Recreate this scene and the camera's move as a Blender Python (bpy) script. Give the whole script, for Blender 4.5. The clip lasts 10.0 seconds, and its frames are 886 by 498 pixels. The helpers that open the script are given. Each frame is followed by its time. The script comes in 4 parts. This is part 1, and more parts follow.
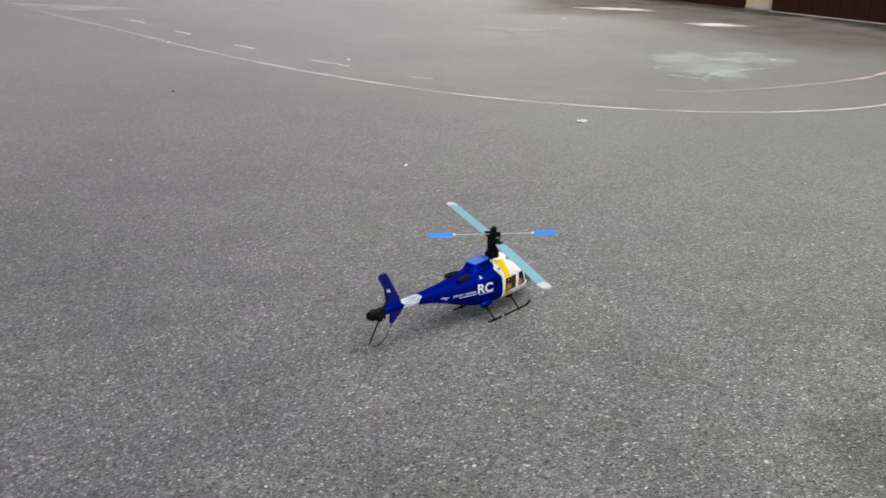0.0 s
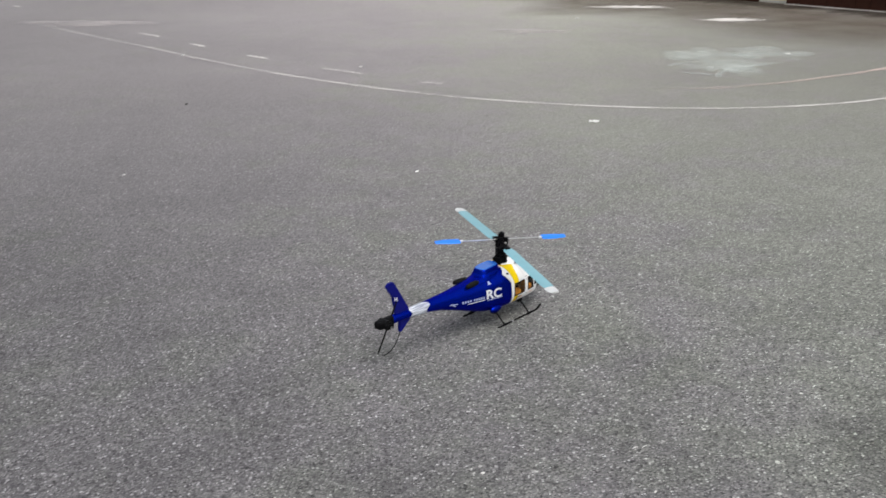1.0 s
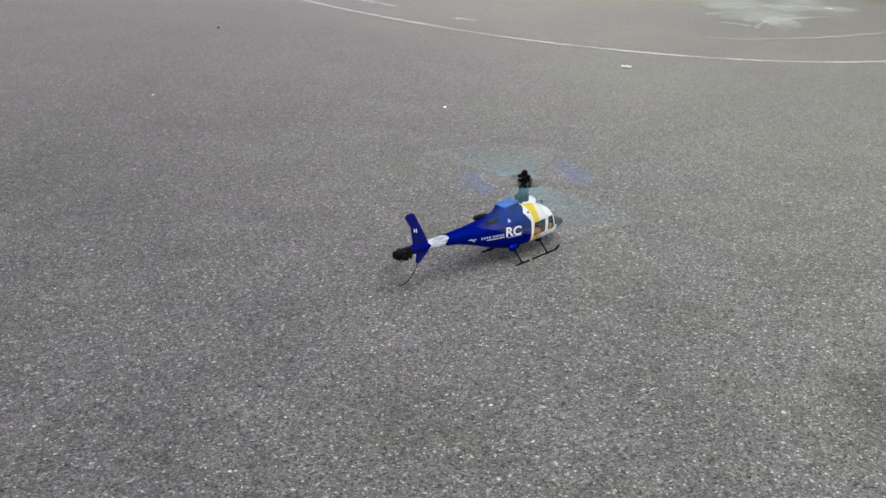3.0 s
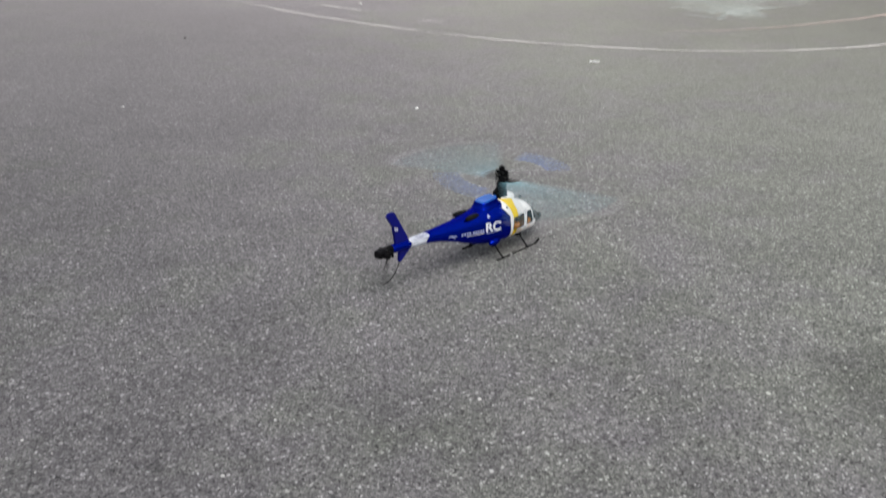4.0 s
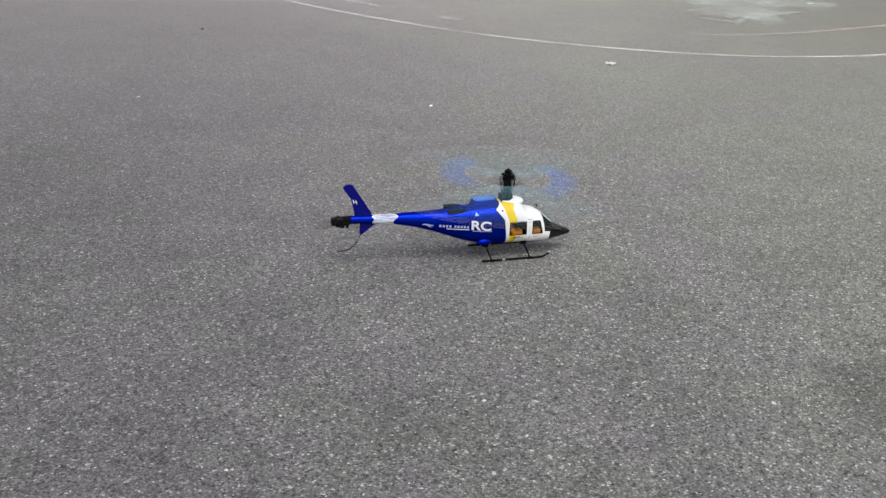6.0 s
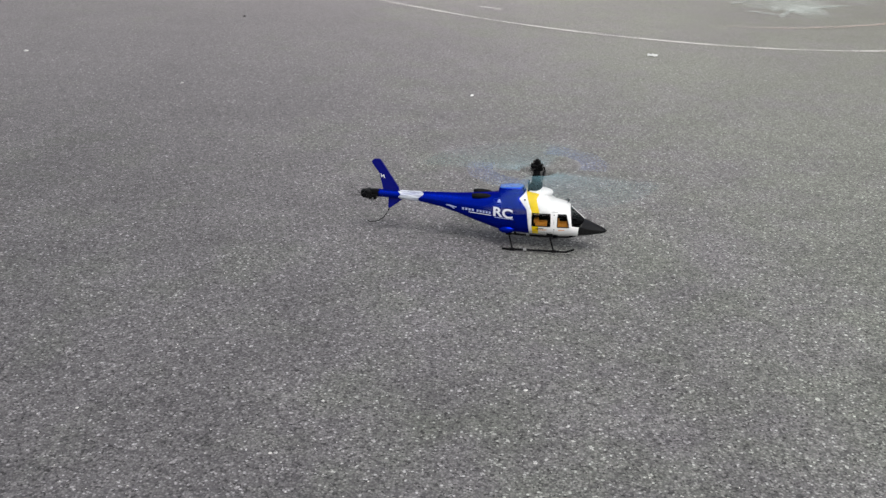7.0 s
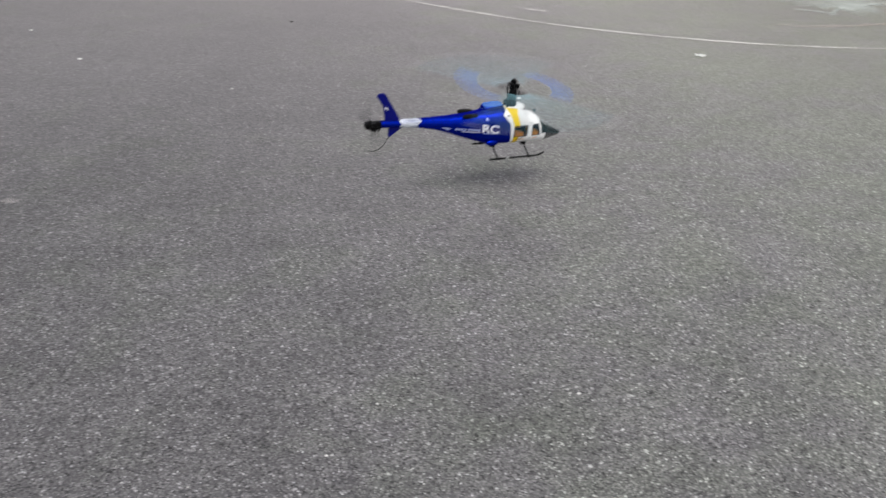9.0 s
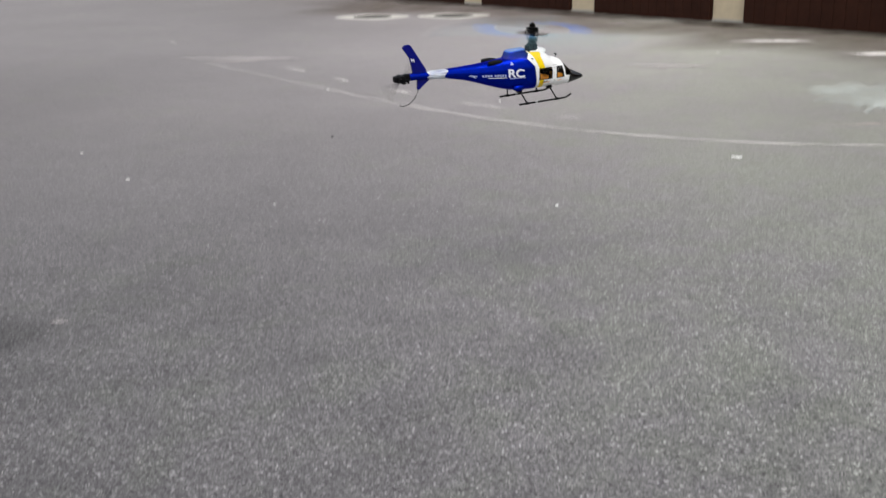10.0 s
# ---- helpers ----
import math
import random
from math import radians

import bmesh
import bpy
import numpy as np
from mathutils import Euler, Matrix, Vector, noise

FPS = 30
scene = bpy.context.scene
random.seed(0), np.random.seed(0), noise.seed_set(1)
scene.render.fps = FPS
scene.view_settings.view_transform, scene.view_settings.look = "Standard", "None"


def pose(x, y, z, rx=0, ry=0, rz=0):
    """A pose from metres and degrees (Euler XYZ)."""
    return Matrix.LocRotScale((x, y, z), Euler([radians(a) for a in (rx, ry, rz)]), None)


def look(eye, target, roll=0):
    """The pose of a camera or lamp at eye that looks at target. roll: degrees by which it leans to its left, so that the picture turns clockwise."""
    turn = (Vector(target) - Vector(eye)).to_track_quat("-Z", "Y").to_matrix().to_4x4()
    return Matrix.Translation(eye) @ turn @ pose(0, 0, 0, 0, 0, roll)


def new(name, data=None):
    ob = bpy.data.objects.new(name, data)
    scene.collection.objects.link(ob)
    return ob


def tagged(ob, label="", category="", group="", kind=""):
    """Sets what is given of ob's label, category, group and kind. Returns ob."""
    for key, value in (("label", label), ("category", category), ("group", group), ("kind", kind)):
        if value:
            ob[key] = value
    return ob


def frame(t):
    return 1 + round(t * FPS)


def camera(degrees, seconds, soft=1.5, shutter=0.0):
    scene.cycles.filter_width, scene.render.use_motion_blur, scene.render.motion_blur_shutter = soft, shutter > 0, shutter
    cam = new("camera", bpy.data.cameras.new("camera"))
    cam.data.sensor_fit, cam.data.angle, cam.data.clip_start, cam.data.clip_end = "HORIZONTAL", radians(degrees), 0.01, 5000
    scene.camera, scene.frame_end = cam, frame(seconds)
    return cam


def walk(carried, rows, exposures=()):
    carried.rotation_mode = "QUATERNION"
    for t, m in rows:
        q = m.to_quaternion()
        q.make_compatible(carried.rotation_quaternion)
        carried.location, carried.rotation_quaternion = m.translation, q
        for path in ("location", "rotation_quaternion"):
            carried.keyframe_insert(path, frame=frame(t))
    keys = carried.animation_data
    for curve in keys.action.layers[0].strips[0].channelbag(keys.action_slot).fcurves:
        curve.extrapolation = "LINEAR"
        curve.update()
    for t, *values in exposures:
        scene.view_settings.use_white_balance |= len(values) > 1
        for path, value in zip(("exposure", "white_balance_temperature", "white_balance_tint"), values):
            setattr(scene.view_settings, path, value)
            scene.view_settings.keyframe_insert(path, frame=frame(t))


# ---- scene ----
cam = camera(46.6, 10.0, soft=1.4, shutter=0.6)
PATH = [
    (0, (-0.037, 0.005, 1.099), (0.005, 1.896, 0.449), 2.1),
    (0.033, (-0.037, 0.005, 1.098), (-0.001, 1.895, 0.445), 2.1),
    (0.2, (-0.029, 0.003, 1.095), (-0.105, 1.871, 0.391), 1.2),
    (0.3, (-0.021, 0.005, 1.097), (-0.118, 1.877, 0.404), 1.5),
    (0.4, (-0.013, -0.002, 1.101), (-0.105, 1.869, 0.403), 0.9),
    (0.5, (-0.017, -0.003, 1.098), (-0.073, 1.874, 0.4143), 1.0),
    (0.7, (-0.01, -0.002, 1.099), (-0.062, 1.866, 0.389), 0.3),
    (0.9, (0.005, 0.007, 1.113), (-0.044, 1.885, 0.429), -0.6),
    (1, (0.005, 0.007, 1.111), (0.002, 1.9, 0.465), 0.1),
    (1.2, (0.009, 0.007, 1.109), (0.002, 1.902, 0.467), -0.2),
    (1.4, (-0.011, 0.004, 1.104), (-0.009, 1.899, 0.467), 0.4),
    (1.5, (-0.008, -0.012, 1.091), (-0.041, 1.889, 0.472), -0.0),
    (1.6, (-0.003, -0.011, 1.11), (-0.049, 1.883, 0.468), -0.7),
    (1.7, (-0.012, -0.028, 1.103), (-0.106, 1.88, 0.51), -0.5),
    (1.8, (-0.013, -0.02, 1.105), (-0.056, 1.876, 0.47), -0.2),
    (1.9, (-0.012, -0.015, 1.112), (-0.055, 1.869, 0.444), -0.4),
    (2, (-0.015, -0.015, 1.118), (-0.081, 1.872, 0.458), 0.5),
    (2.1, (-0.012, -0.015, 1.107), (-0.091, 1.863, 0.426), 1.4),
    (2.2, (-0.013, -0.014, 1.107), (-0.13, 1.831, 0.345), 1.0),
    (2.3, (-0.006, -0.013, 1.103), (-0.126, 1.824, 0.324), 2.1),
    (2.5, (-0.01, -0.012, 1.094), (-0.114, 1.836, 0.337), 2.7),
    (2.7, (0.015, -0.005, 1.099), (-0.053, 1.841, 0.333), 3.0),
    (3.8, (0.012, -0.025, 1.09), (-0.013, 1.846, 0.384), 2.5),
    (4, (-0.004, -0.023, 1.087), (0.002, 1.832, 0.341), 1.1),
    (4.2, (0.001, -0.02, 1.091), (0.013, 1.825, 0.321), 1.6),
    (4.4, (-0.001, -0.019, 1.091), (-0.0, 1.824, 0.316), 1.7),
    (4.5, (-0.003, -0.02, 1.092), (0.017, 1.823, 0.314), 2.1),
    (4.7, (0.001, -0.021, 1.091), (-0.02, 1.826, 0.324), 1.6),
    (5, (0.003, -0.024, 1.086), (-0.028, 1.822, 0.316), 1.6),
    (5.2, (0.007, -0.018, 1.098), (0.0, 1.825, 0.321), 1.7),
    (6.3, (-0.003, -0.028, 1.099), (-0.025, 1.825, 0.349), 2.6),
    (6.5, (-0.007, -0.031, 1.093), (-0.063, 1.819, 0.336), 1.9),
    (6.8, (-0.018, -0.03, 1.096), (-0.116, 1.81, 0.317), 2.1),
    (7, (-0.022, -0.029, 1.097), (-0.101, 1.813, 0.322), 2.7),
    (7.2, (-0.026, -0.033, 1.087), (-0.097, 1.799, 0.289), 2.5),
    (7.5, (-0.024, -0.029, 1.091), (-0.107, 1.794, 0.272), 1.6),
    (7.8, (-0.027, -0.031, 1.091), (-0.084, 1.806, 0.302), 1.8),
    (8, (-0.037, -0.031, 1.095), (-0.104, 1.8, 0.293), 1.2),
    (8.3, (-0.036, -0.038, 1.097), (-0.145, 1.796, 0.307), 1.2),
    (8.5, (-0.037, -0.038, 1.103), (-0.158, 1.791, 0.304), 1.1),
    (8.6, (-0.06, -0.041, 1.106), (-0.216, 1.8, 0.339), 0.7),
    (8.8, (-0.052, -0.035, 1.103), (-0.18, 1.801, 0.319), 1.1),
    (9, (-0.041, -0.038, 1.103), (-0.204, 1.799, 0.329), 1.4),
    (9.2, (-0.052, -0.038, 1.111), (-0.243, 1.8, 0.346), 1.2),
    (9.4, (-0.046, -0.041, 1.113), (-0.276, 1.811, 0.393), 0.3),
    (9.5, (-0.04, -0.042, 1.116), (-0.288, 1.811, 0.405), -0.2),
    (9.6, (-0.044, -0.036, 1.126), (-0.264, 1.828, 0.438), -0.1),
    (9.8, (-0.037, -0.043, 1.125), (-0.291, 1.833, 0.485), -1.0),
    (10, (-0.036, -0.045, 1.126), (-0.289, 1.851, 0.542), -0.9),
]
walk(cam, [(t, look(eye, target, roll)) for t, eye, target, roll in PATH],
     exposures=((0.0, 0.21), (1.0, 0.22), (2.5, 0.21), (4.5, 0.19), (8.5, 0.20), (9.4, 0.23), (10.0, 0.27)))

# ---------------------------------------------------------------- world, sun
world = bpy.data.worlds.new("overcast_sky")
scene.world = world
world.use_nodes = True
wn, wl = world.node_tree.nodes, world.node_tree.links
wn.clear()
sky = wn.new("ShaderNodeTexSky")
sky.sky_type = "NISHITA"
sky.sun_disc = False
sky.sun_elevation = radians(65)
sky.sun_rotation = radians(157)
sky.dust_density = 4.0
sky.ozone_density = 0.6
pale = wn.new("ShaderNodeHueSaturation")
pale.inputs["Saturation"].default_value = 0.3
back = wn.new("ShaderNodeBackground")
back.inputs["Strength"].default_value = 0.15
wout = wn.new("ShaderNodeOutputWorld")
wl.new(sky.outputs[0], pale.inputs["Color"])
wl.new(pale.outputs[0], back.inputs["Color"])
wl.new(back.outputs[0], wout.inputs["Surface"])

sun = new("sun", bpy.data.lights.new("sun", "SUN"))
sun.data.energy = 1.15
sun.data.angle = radians(45)
sun.data.color = (1.0, 0.985, 0.955)
sun.matrix_world = look((0, 0, 20), (-1.8, 4.2, 10))


# ---------------------------------------------------------------- materials
def mat(name, rgb, rough=0.5, metal=0.0, grain=0.0, scale=40.0, bump=0.0, coat=0.0, spec=0.5, tint=(1.0, 1.0, 1.0)):
    """A painted or moulded surface with slight tonal wear at two scales and fine relief."""
    m = bpy.data.materials.new(name)
    m.use_nodes = True
    n, l = m.node_tree.nodes, m.node_tree.links
    b = n["Principled BSDF"]
    b.inputs["Roughness"].default_value = rough
    b.inputs["Metallic"].default_value = metal
    b.inputs["Coat Weight"].default_value = coat
    b.inputs["Coat Roughness"].default_value = 0.05
    b.inputs["Specular IOR Level"].default_value = spec
    b.inputs["Specular Tint"].default_value = (*tint, 1)
    tc = n.new("ShaderNodeTexCoord")
    fine = n.new("ShaderNodeTexNoise")
    fine.inputs["Scale"].default_value = scale
    fine.inputs["Detail"].default_value = 6
    wide = n.new("ShaderNodeTexNoise")
    wide.inputs["Scale"].default_value = scale * 0.13
    l.new(tc.outputs["Object"], fine.inputs["Vector"])
    l.new(tc.outputs["Object"], wide.inputs["Vector"])
    add = n.new("ShaderNodeMath")
    add.operation = "ADD"
    l.new(fine.outputs["Fac"], add.inputs[0])
    l.new(wide.outputs["Fac"], add.inputs[1])
    ramp = n.new("ShaderNodeMapRange")
    ramp.inputs["From Min"].default_value = 0.6
    ramp.inputs["From Max"].default_value = 1.4
    ramp.inputs["To Min"].default_value = 1 - grain
    ramp.inputs["To Max"].default_value = 1 + grain
    l.new(add.outputs[0], ramp.inputs["Value"])
    mul = n.new("ShaderNodeVectorMath")
    mul.operation = "SCALE"
    mul.inputs[0].default_value = rgb
    l.new(ramp.outputs[0], mul.inputs["Scale"])
    l.new(mul.outputs["Vector"], b.inputs["Base Color"])
    if bump:
        bp = n.new("ShaderNodeBump")
        bp.inputs["Strength"].default_value = bump
        bp.inputs["Distance"].default_value = 0.002
        l.new(fine.outputs["Fac"], bp.inputs["Height"])
        l.new(bp.outputs[0], b.inputs["Normal"])
    return m


def asphalt_material():
    m = bpy.data.materials.new("worn_asphalt")
    m.use_nodes = True
    n, l = m.node_tree.nodes, m.node_tree.links
    b = n["Principled BSDF"]
    b.inputs["Roughness"].default_value = 0.68
    b.inputs["Specular IOR Level"].default_value = 0.4
    geo = n.new("ShaderNodeNewGeometry")
    pos = geo.outputs["Position"]

    def noise_at(scale, detail=3.0, rough=0.55):
        t = n.new("ShaderNodeTexNoise")
        t.inputs["Scale"].default_value = scale
        t.inputs["Detail"].default_value = detail
        t.inputs["Roughness"].default_value = rough
        l.new(pos, t.inputs["Vector"])
        return t.outputs["Fac"]

    def math_node(op, a, c, clamp=False):
        t = n.new("ShaderNodeMath")
        t.operation = op
        t.use_clamp = clamp
        for i, v in enumerate((a, c)):
            if isinstance(v, (int, float)):
                t.inputs[i].default_value = v
            else:
                l.new(v, t.inputs[i])
        return t.outputs[0]

    def spread(v, lo, hi, a, c):
        t = n.new("ShaderNodeMapRange")
        for k, x in (("From Min", lo), ("From Max", hi), ("To Min", a), ("To Max", c)):
            t.inputs[k].default_value = x
        l.new(v, t.inputs["Value"])
        return t.outputs[0]

    # stones of two sizes in dark binder
    def stones(scale):
        v = n.new("ShaderNodeTexVoronoi")
        v.inputs["Scale"].default_value = scale
        l.new(pos, v.inputs["Vector"])
        s = n.new("ShaderNodeSeparateColor")
        l.new(v.outputs["Color"], s.inputs[0])
        return v.outputs["Distance"], s.outputs[0], s.outputs[1]
    d1, r1, g1 = stones(215.0)
    d2, r2, g2 = stones(150.0)
    tone = n.new("ShaderNodeValToRGB")
    cr = tone.color_ramp
    cr.elements[0].position, cr.elements[0].color = 0.0, (0.028, 0.027, 0.027, 1)
    cr.elements[1].position, cr.elements[1].color = 1.0, (0.50, 0.495, 0.48, 1)
    for p, c in ((0.16, (0.100, 0.097, 0.096, 1)), (0.35, (0.132, 0.128, 0.127, 1)), (0.65, (0.166, 0.160, 0.154, 1)), (0.90, (0.225, 0.220, 0.211, 1)), (0.955, (0.27, 0.265, 0.255, 1))):
        e = cr.elements.new(p)
        e.color = c
    l.new(r1, tone.inputs[0])
    big = n.new("ShaderNodeValToRGB")
    br = big.color_ramp
    br.elements[0].position, br.elements[0].color = 0.0, (0.10, 0.097, 0.098, 1)
    br.elements[1].position, br.elements[1].color = 1.0, (0.5, 0.49, 0.47, 1)
    for p, c in ((0.5, (0.15, 0.146, 0.143, 1)), (0.9, (0.23, 0.225, 0.215, 1))):
        e = br.elements.new(p)
        e.color = c
    l.new(r2, big.inputs[0])
    pick = n.new("ShaderNodeMix")
    pick.data_type = "RGBA"
    l.new(math_node("GREATER_THAN", g2, 0.88), pick.inputs["Factor"])
    l.new(tone.outputs[0], pick.inputs[6])
    l.new(big.outputs[0], pick.inputs[7])
    gap = spread(d1, 0.3, 0.75, 1.10, 0.64)
    xyz = n.new("ShaderNodeSeparateXYZ")
    l.new(pos, xyz.inputs[0])
    # stone grain fades to one even tone with distance
    evened = n.new("ShaderNodeMix")
    evened.data_type = "RGBA"
    evened.inputs[7].default_value = (0.163, 0.152, 0.144, 1)
    l.new(spread(xyz.outputs[1], 2.4, 6.4, 0.0, 0.82), evened.inputs["Factor"])
    l.new(pick.outputs[2], evened.inputs[6])
    # broad wear, patches and a painted-in mauve-to-olive cast from left to right
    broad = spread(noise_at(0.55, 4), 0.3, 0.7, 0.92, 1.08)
    # clumps of binder and worn spots, fainter with distance across the yard
    nearness = spread(xyz.outputs[1], 1.9, 4.6, 1.0, 0.25)
    mid = math_node("ADD", math_node("MULTIPLY", nearness, spread(noise_at(3.2, 5, 0.62), 0.3, 0.7, -0.18, 0.18)), 1.0)
    streak = math_node("ADD", math_node("MULTIPLY", nearness, spread(noise_at(38.0, 4, 0.65), 0.3, 0.7, -0.24, 0.24)), 1.0)
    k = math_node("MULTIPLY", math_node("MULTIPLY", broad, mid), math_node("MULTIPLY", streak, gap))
    # sheen-like brightening with distance painted into the colour, along with pale dust
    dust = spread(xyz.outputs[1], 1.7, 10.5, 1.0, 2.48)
    # vignette-like falloff of light to the left, painted into the colour
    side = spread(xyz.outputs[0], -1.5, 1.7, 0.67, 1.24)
    # darker again towards the right
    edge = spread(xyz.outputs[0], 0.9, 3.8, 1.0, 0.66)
    # farther off, a wider painted falloff takes over from the near one
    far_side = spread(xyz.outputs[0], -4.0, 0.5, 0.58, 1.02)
    far_blend = spread(xyz.outputs[1], 2.9, 7.0, 0.0, 1.0)
    side = math_node("ADD", math_node("MULTIPLY", side, math_node("SUBTRACT", 1.0, far_blend)), math_node("MULTIPLY", far_side, far_blend))
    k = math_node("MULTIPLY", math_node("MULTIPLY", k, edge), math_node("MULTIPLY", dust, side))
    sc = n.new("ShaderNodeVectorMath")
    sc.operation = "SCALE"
    l.new(evened.outputs[2], sc.inputs[0])
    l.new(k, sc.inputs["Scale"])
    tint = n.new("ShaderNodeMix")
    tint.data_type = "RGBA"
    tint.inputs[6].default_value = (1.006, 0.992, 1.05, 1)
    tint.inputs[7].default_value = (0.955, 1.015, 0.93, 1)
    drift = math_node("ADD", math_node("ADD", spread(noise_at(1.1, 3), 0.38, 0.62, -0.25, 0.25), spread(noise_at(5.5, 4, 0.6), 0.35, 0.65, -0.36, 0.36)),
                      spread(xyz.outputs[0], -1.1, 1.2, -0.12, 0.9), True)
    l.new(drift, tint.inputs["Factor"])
    fin = n.new("ShaderNodeVectorMath")
    fin.operation = "MULTIPLY"
    l.new(sc.outputs[0], fin.inputs[0])
    l.new(tint.outputs[2], fin.inputs[1])
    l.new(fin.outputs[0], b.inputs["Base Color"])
    bp = n.new("ShaderNodeBump")
    bp.inputs["Strength"].default_value = 0.4
    bp.inputs["Distance"].default_value = 0.003
    l.new(math_node("SUBTRACT", math_node("MULTIPLY", r1, 0.6), d1), bp.inputs["Height"])
    l.new(bp.outputs[0], b.inputs["Normal"])
    return m


def chalk_material(name, rgb, lo, hi, most):
    """Worn chalk: rubbed away on the stones so that the asphalt shows between."""
    m = bpy.data.materials.new(name)
    m.use_nodes = True
    n, l = m.node_tree.nodes, m.node_tree.links
    b = n["Principled BSDF"]
    b.inputs["Base Color"].default_value = (*rgb, 1)
    b.inputs["Roughness"].default_value = 0.95
    b.inputs["Specular IOR Level"].default_value = 0.1
    geo = n.new("ShaderNodeNewGeometry")
    fine = n.new("ShaderNodeTexNoise")
    fine.inputs["Scale"].default_value = 60
    fine.inputs["Detail"].default_value = 4
    wide = n.new("ShaderNodeTexNoise")
    wide.inputs["Scale"].default_value = 2.6
    wide.inputs["Detail"].default_value = 5
    for t in (fine, wide):
        l.new(geo.outputs["Position"], t.inputs["Vector"])
    att = n.new("ShaderNodeAttribute")
    att.attribute_name = "rub"
    mix = n.new("ShaderNodeMath")
    mix.operation = "MULTIPLY_ADD"
    mix.inputs[1].default_value = 0.45
    l.new(fine.outputs["Fac"], mix.inputs[0])
    l.new(wide.outputs["Fac"], mix.inputs[2])
    r = n.new("ShaderNodeMapRange")
    for k, x in (("From Min", lo), ("From Max", hi), ("To Min", 0.0), ("To Max", most)):
        r.inputs[k].default_value = x
    l.new(mix.outputs[0], r.inputs["Value"])
    mul = n.new("ShaderNodeMath")
    mul.operation = "MULTIPLY"
    mul.use_clamp = True
    l.new(r.outputs[0], mul.inputs[0])
    l.new(att.outputs["Fac"], mul.inputs[1])
    l.new(mul.outputs[0], b.inputs["Alpha"])
    return m


def glass_material(name, rgb):
    m = bpy.data.materials.new(name)
    m.use_nodes = True
    b = m.node_tree.nodes["Principled BSDF"]
    b.inputs["Base Color"].default_value = (*rgb, 1)
    b.inputs["Roughness"].default_value = 0.06
    b.inputs["Transmission Weight"].default_value = 1.0
    b.inputs["IOR"].default_value = 1.15
    return m


def tape_material():
    """Clear parcel tape, milky where it is creased."""
    m = bpy.data.materials.new("creased_tape")
    m.use_nodes = True
    n, l = m.node_tree.nodes, m.node_tree.links
    b = n["Principled BSDF"]
    b.inputs["Base Color"].default_value = (0.72, 0.76, 0.82, 1)
    b.inputs["Roughness"].default_value = 0.25
    tc = n.new("ShaderNodeTexCoord")
    stretch = n.new("ShaderNodeMapping")
    stretch.inputs["Scale"].default_value = (22, 230, 230)
    l.new(tc.outputs["Object"], stretch.inputs["Vector"])
    t = n.new("ShaderNodeTexNoise")
    t.inputs["Scale"].default_value = 1.0
    t.inputs["Detail"].default_value = 3
    l.new(stretch.outputs[0], t.inputs["Vector"])
    r = n.new("ShaderNodeMapRange")
    for k, x in (("From Min", 0.36), ("From Max", 0.62), ("To Min", 0.40), ("To Max", 0.95)):
        r.inputs[k].default_value = x
    l.new(t.outputs["Fac"], r.inputs["Value"])
    l.new(r.outputs[0], b.inputs["Alpha"])
    return m


def grit_material():
    m = bpy.data.materials.new("loose_grit")
    m.use_nodes = True
    n, l = m.node_tree.nodes, m.node_tree.links
    b = n["Principled BSDF"]
    b.inputs["Roughness"].default_value = 0.8
    geo = n.new("ShaderNodeNewGeometry")
    ramp = n.new("ShaderNodeValToRGB")
    ramp.color_ramp.elements[0].color = (0.09, 0.088, 0.086, 1)
    ramp.color_ramp.elements[1].color = (0.72, 0.71, 0.68, 1)
    for p, c in ((0.35, (0.17, 0.165, 0.16, 1)), (0.75, (0.32, 0.315, 0.30, 1))):
        e = ramp.color_ramp.elements.new(p)
        e.color = c
    l.new(geo.outputs["Random Per Island"], ramp.inputs[0])
    l.new(ramp.outputs[0], b.inputs["Base Color"])
    return m


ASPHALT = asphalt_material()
GRIT = grit_material()
CHALK = chalk_material("white_chalk", (0.72, 0.69, 0.66), 0.36, 0.80, 0.95)
CHALK_PINK = chalk_material("pink_chalk", (0.66, 0.54, 0.49), 0.34, 0.82, 0.95)
CHALK_GREEN = chalk_material("pale_green_chalk", (0.58, 0.62, 0.585), 0.46, 0.95, 0.68)
STAIN = chalk_material("oil_stain", (0.045, 0.047, 0.042), 0.35, 1.0, 0.26)
BROWN_BAND = chalk_material("brown_band", (0.15, 0.115, 0.088), 0.10, 0.95, 0.62)
DARK_FOOT_BAND = chalk_material("dark_foot_band", (0.05, 0.038, 0.028), 0.3, 0.95, 0.75)
CHALK_DUST = chalk_material("chalk_dust", (0.56, 0.52, 0.51), 0.5, 1.05, 0.8)
BLUE = mat("blue_gloss_plastic", (0.0005, 0.011, 0.285), 0.22, 0.78, grain=0.18, scale=60, coat=0.03, spec=0.03, tint=(0.05, 0.15, 1.0))
# the body's blue made paler, with the sky's reflection put into the colour
BLUE_SKY_SHEEN = mat("blue_plastic_sky_sheen", (0.030, 0.17, 0.68), 0.2, 0.4, grain=0.10, scale=60, coat=1.0, spec=0.2)
BLUE_FIN = mat("blue_fin_plastic", (0.002, 0.004, 0.15), 0.35, grain=0.15, scale=60, coat=0.2, spec=0.08)
WHITE = mat("white_gloss_plastic", (0.92, 0.915, 0.90), 0.3, grain=0.04, scale=50, coat=0.5)
YELLOW = mat("yellow_paint", (0.93, 0.66, 0.003), 0.32, grain=0.10, scale=70, coat=0.15, spec=0.1)
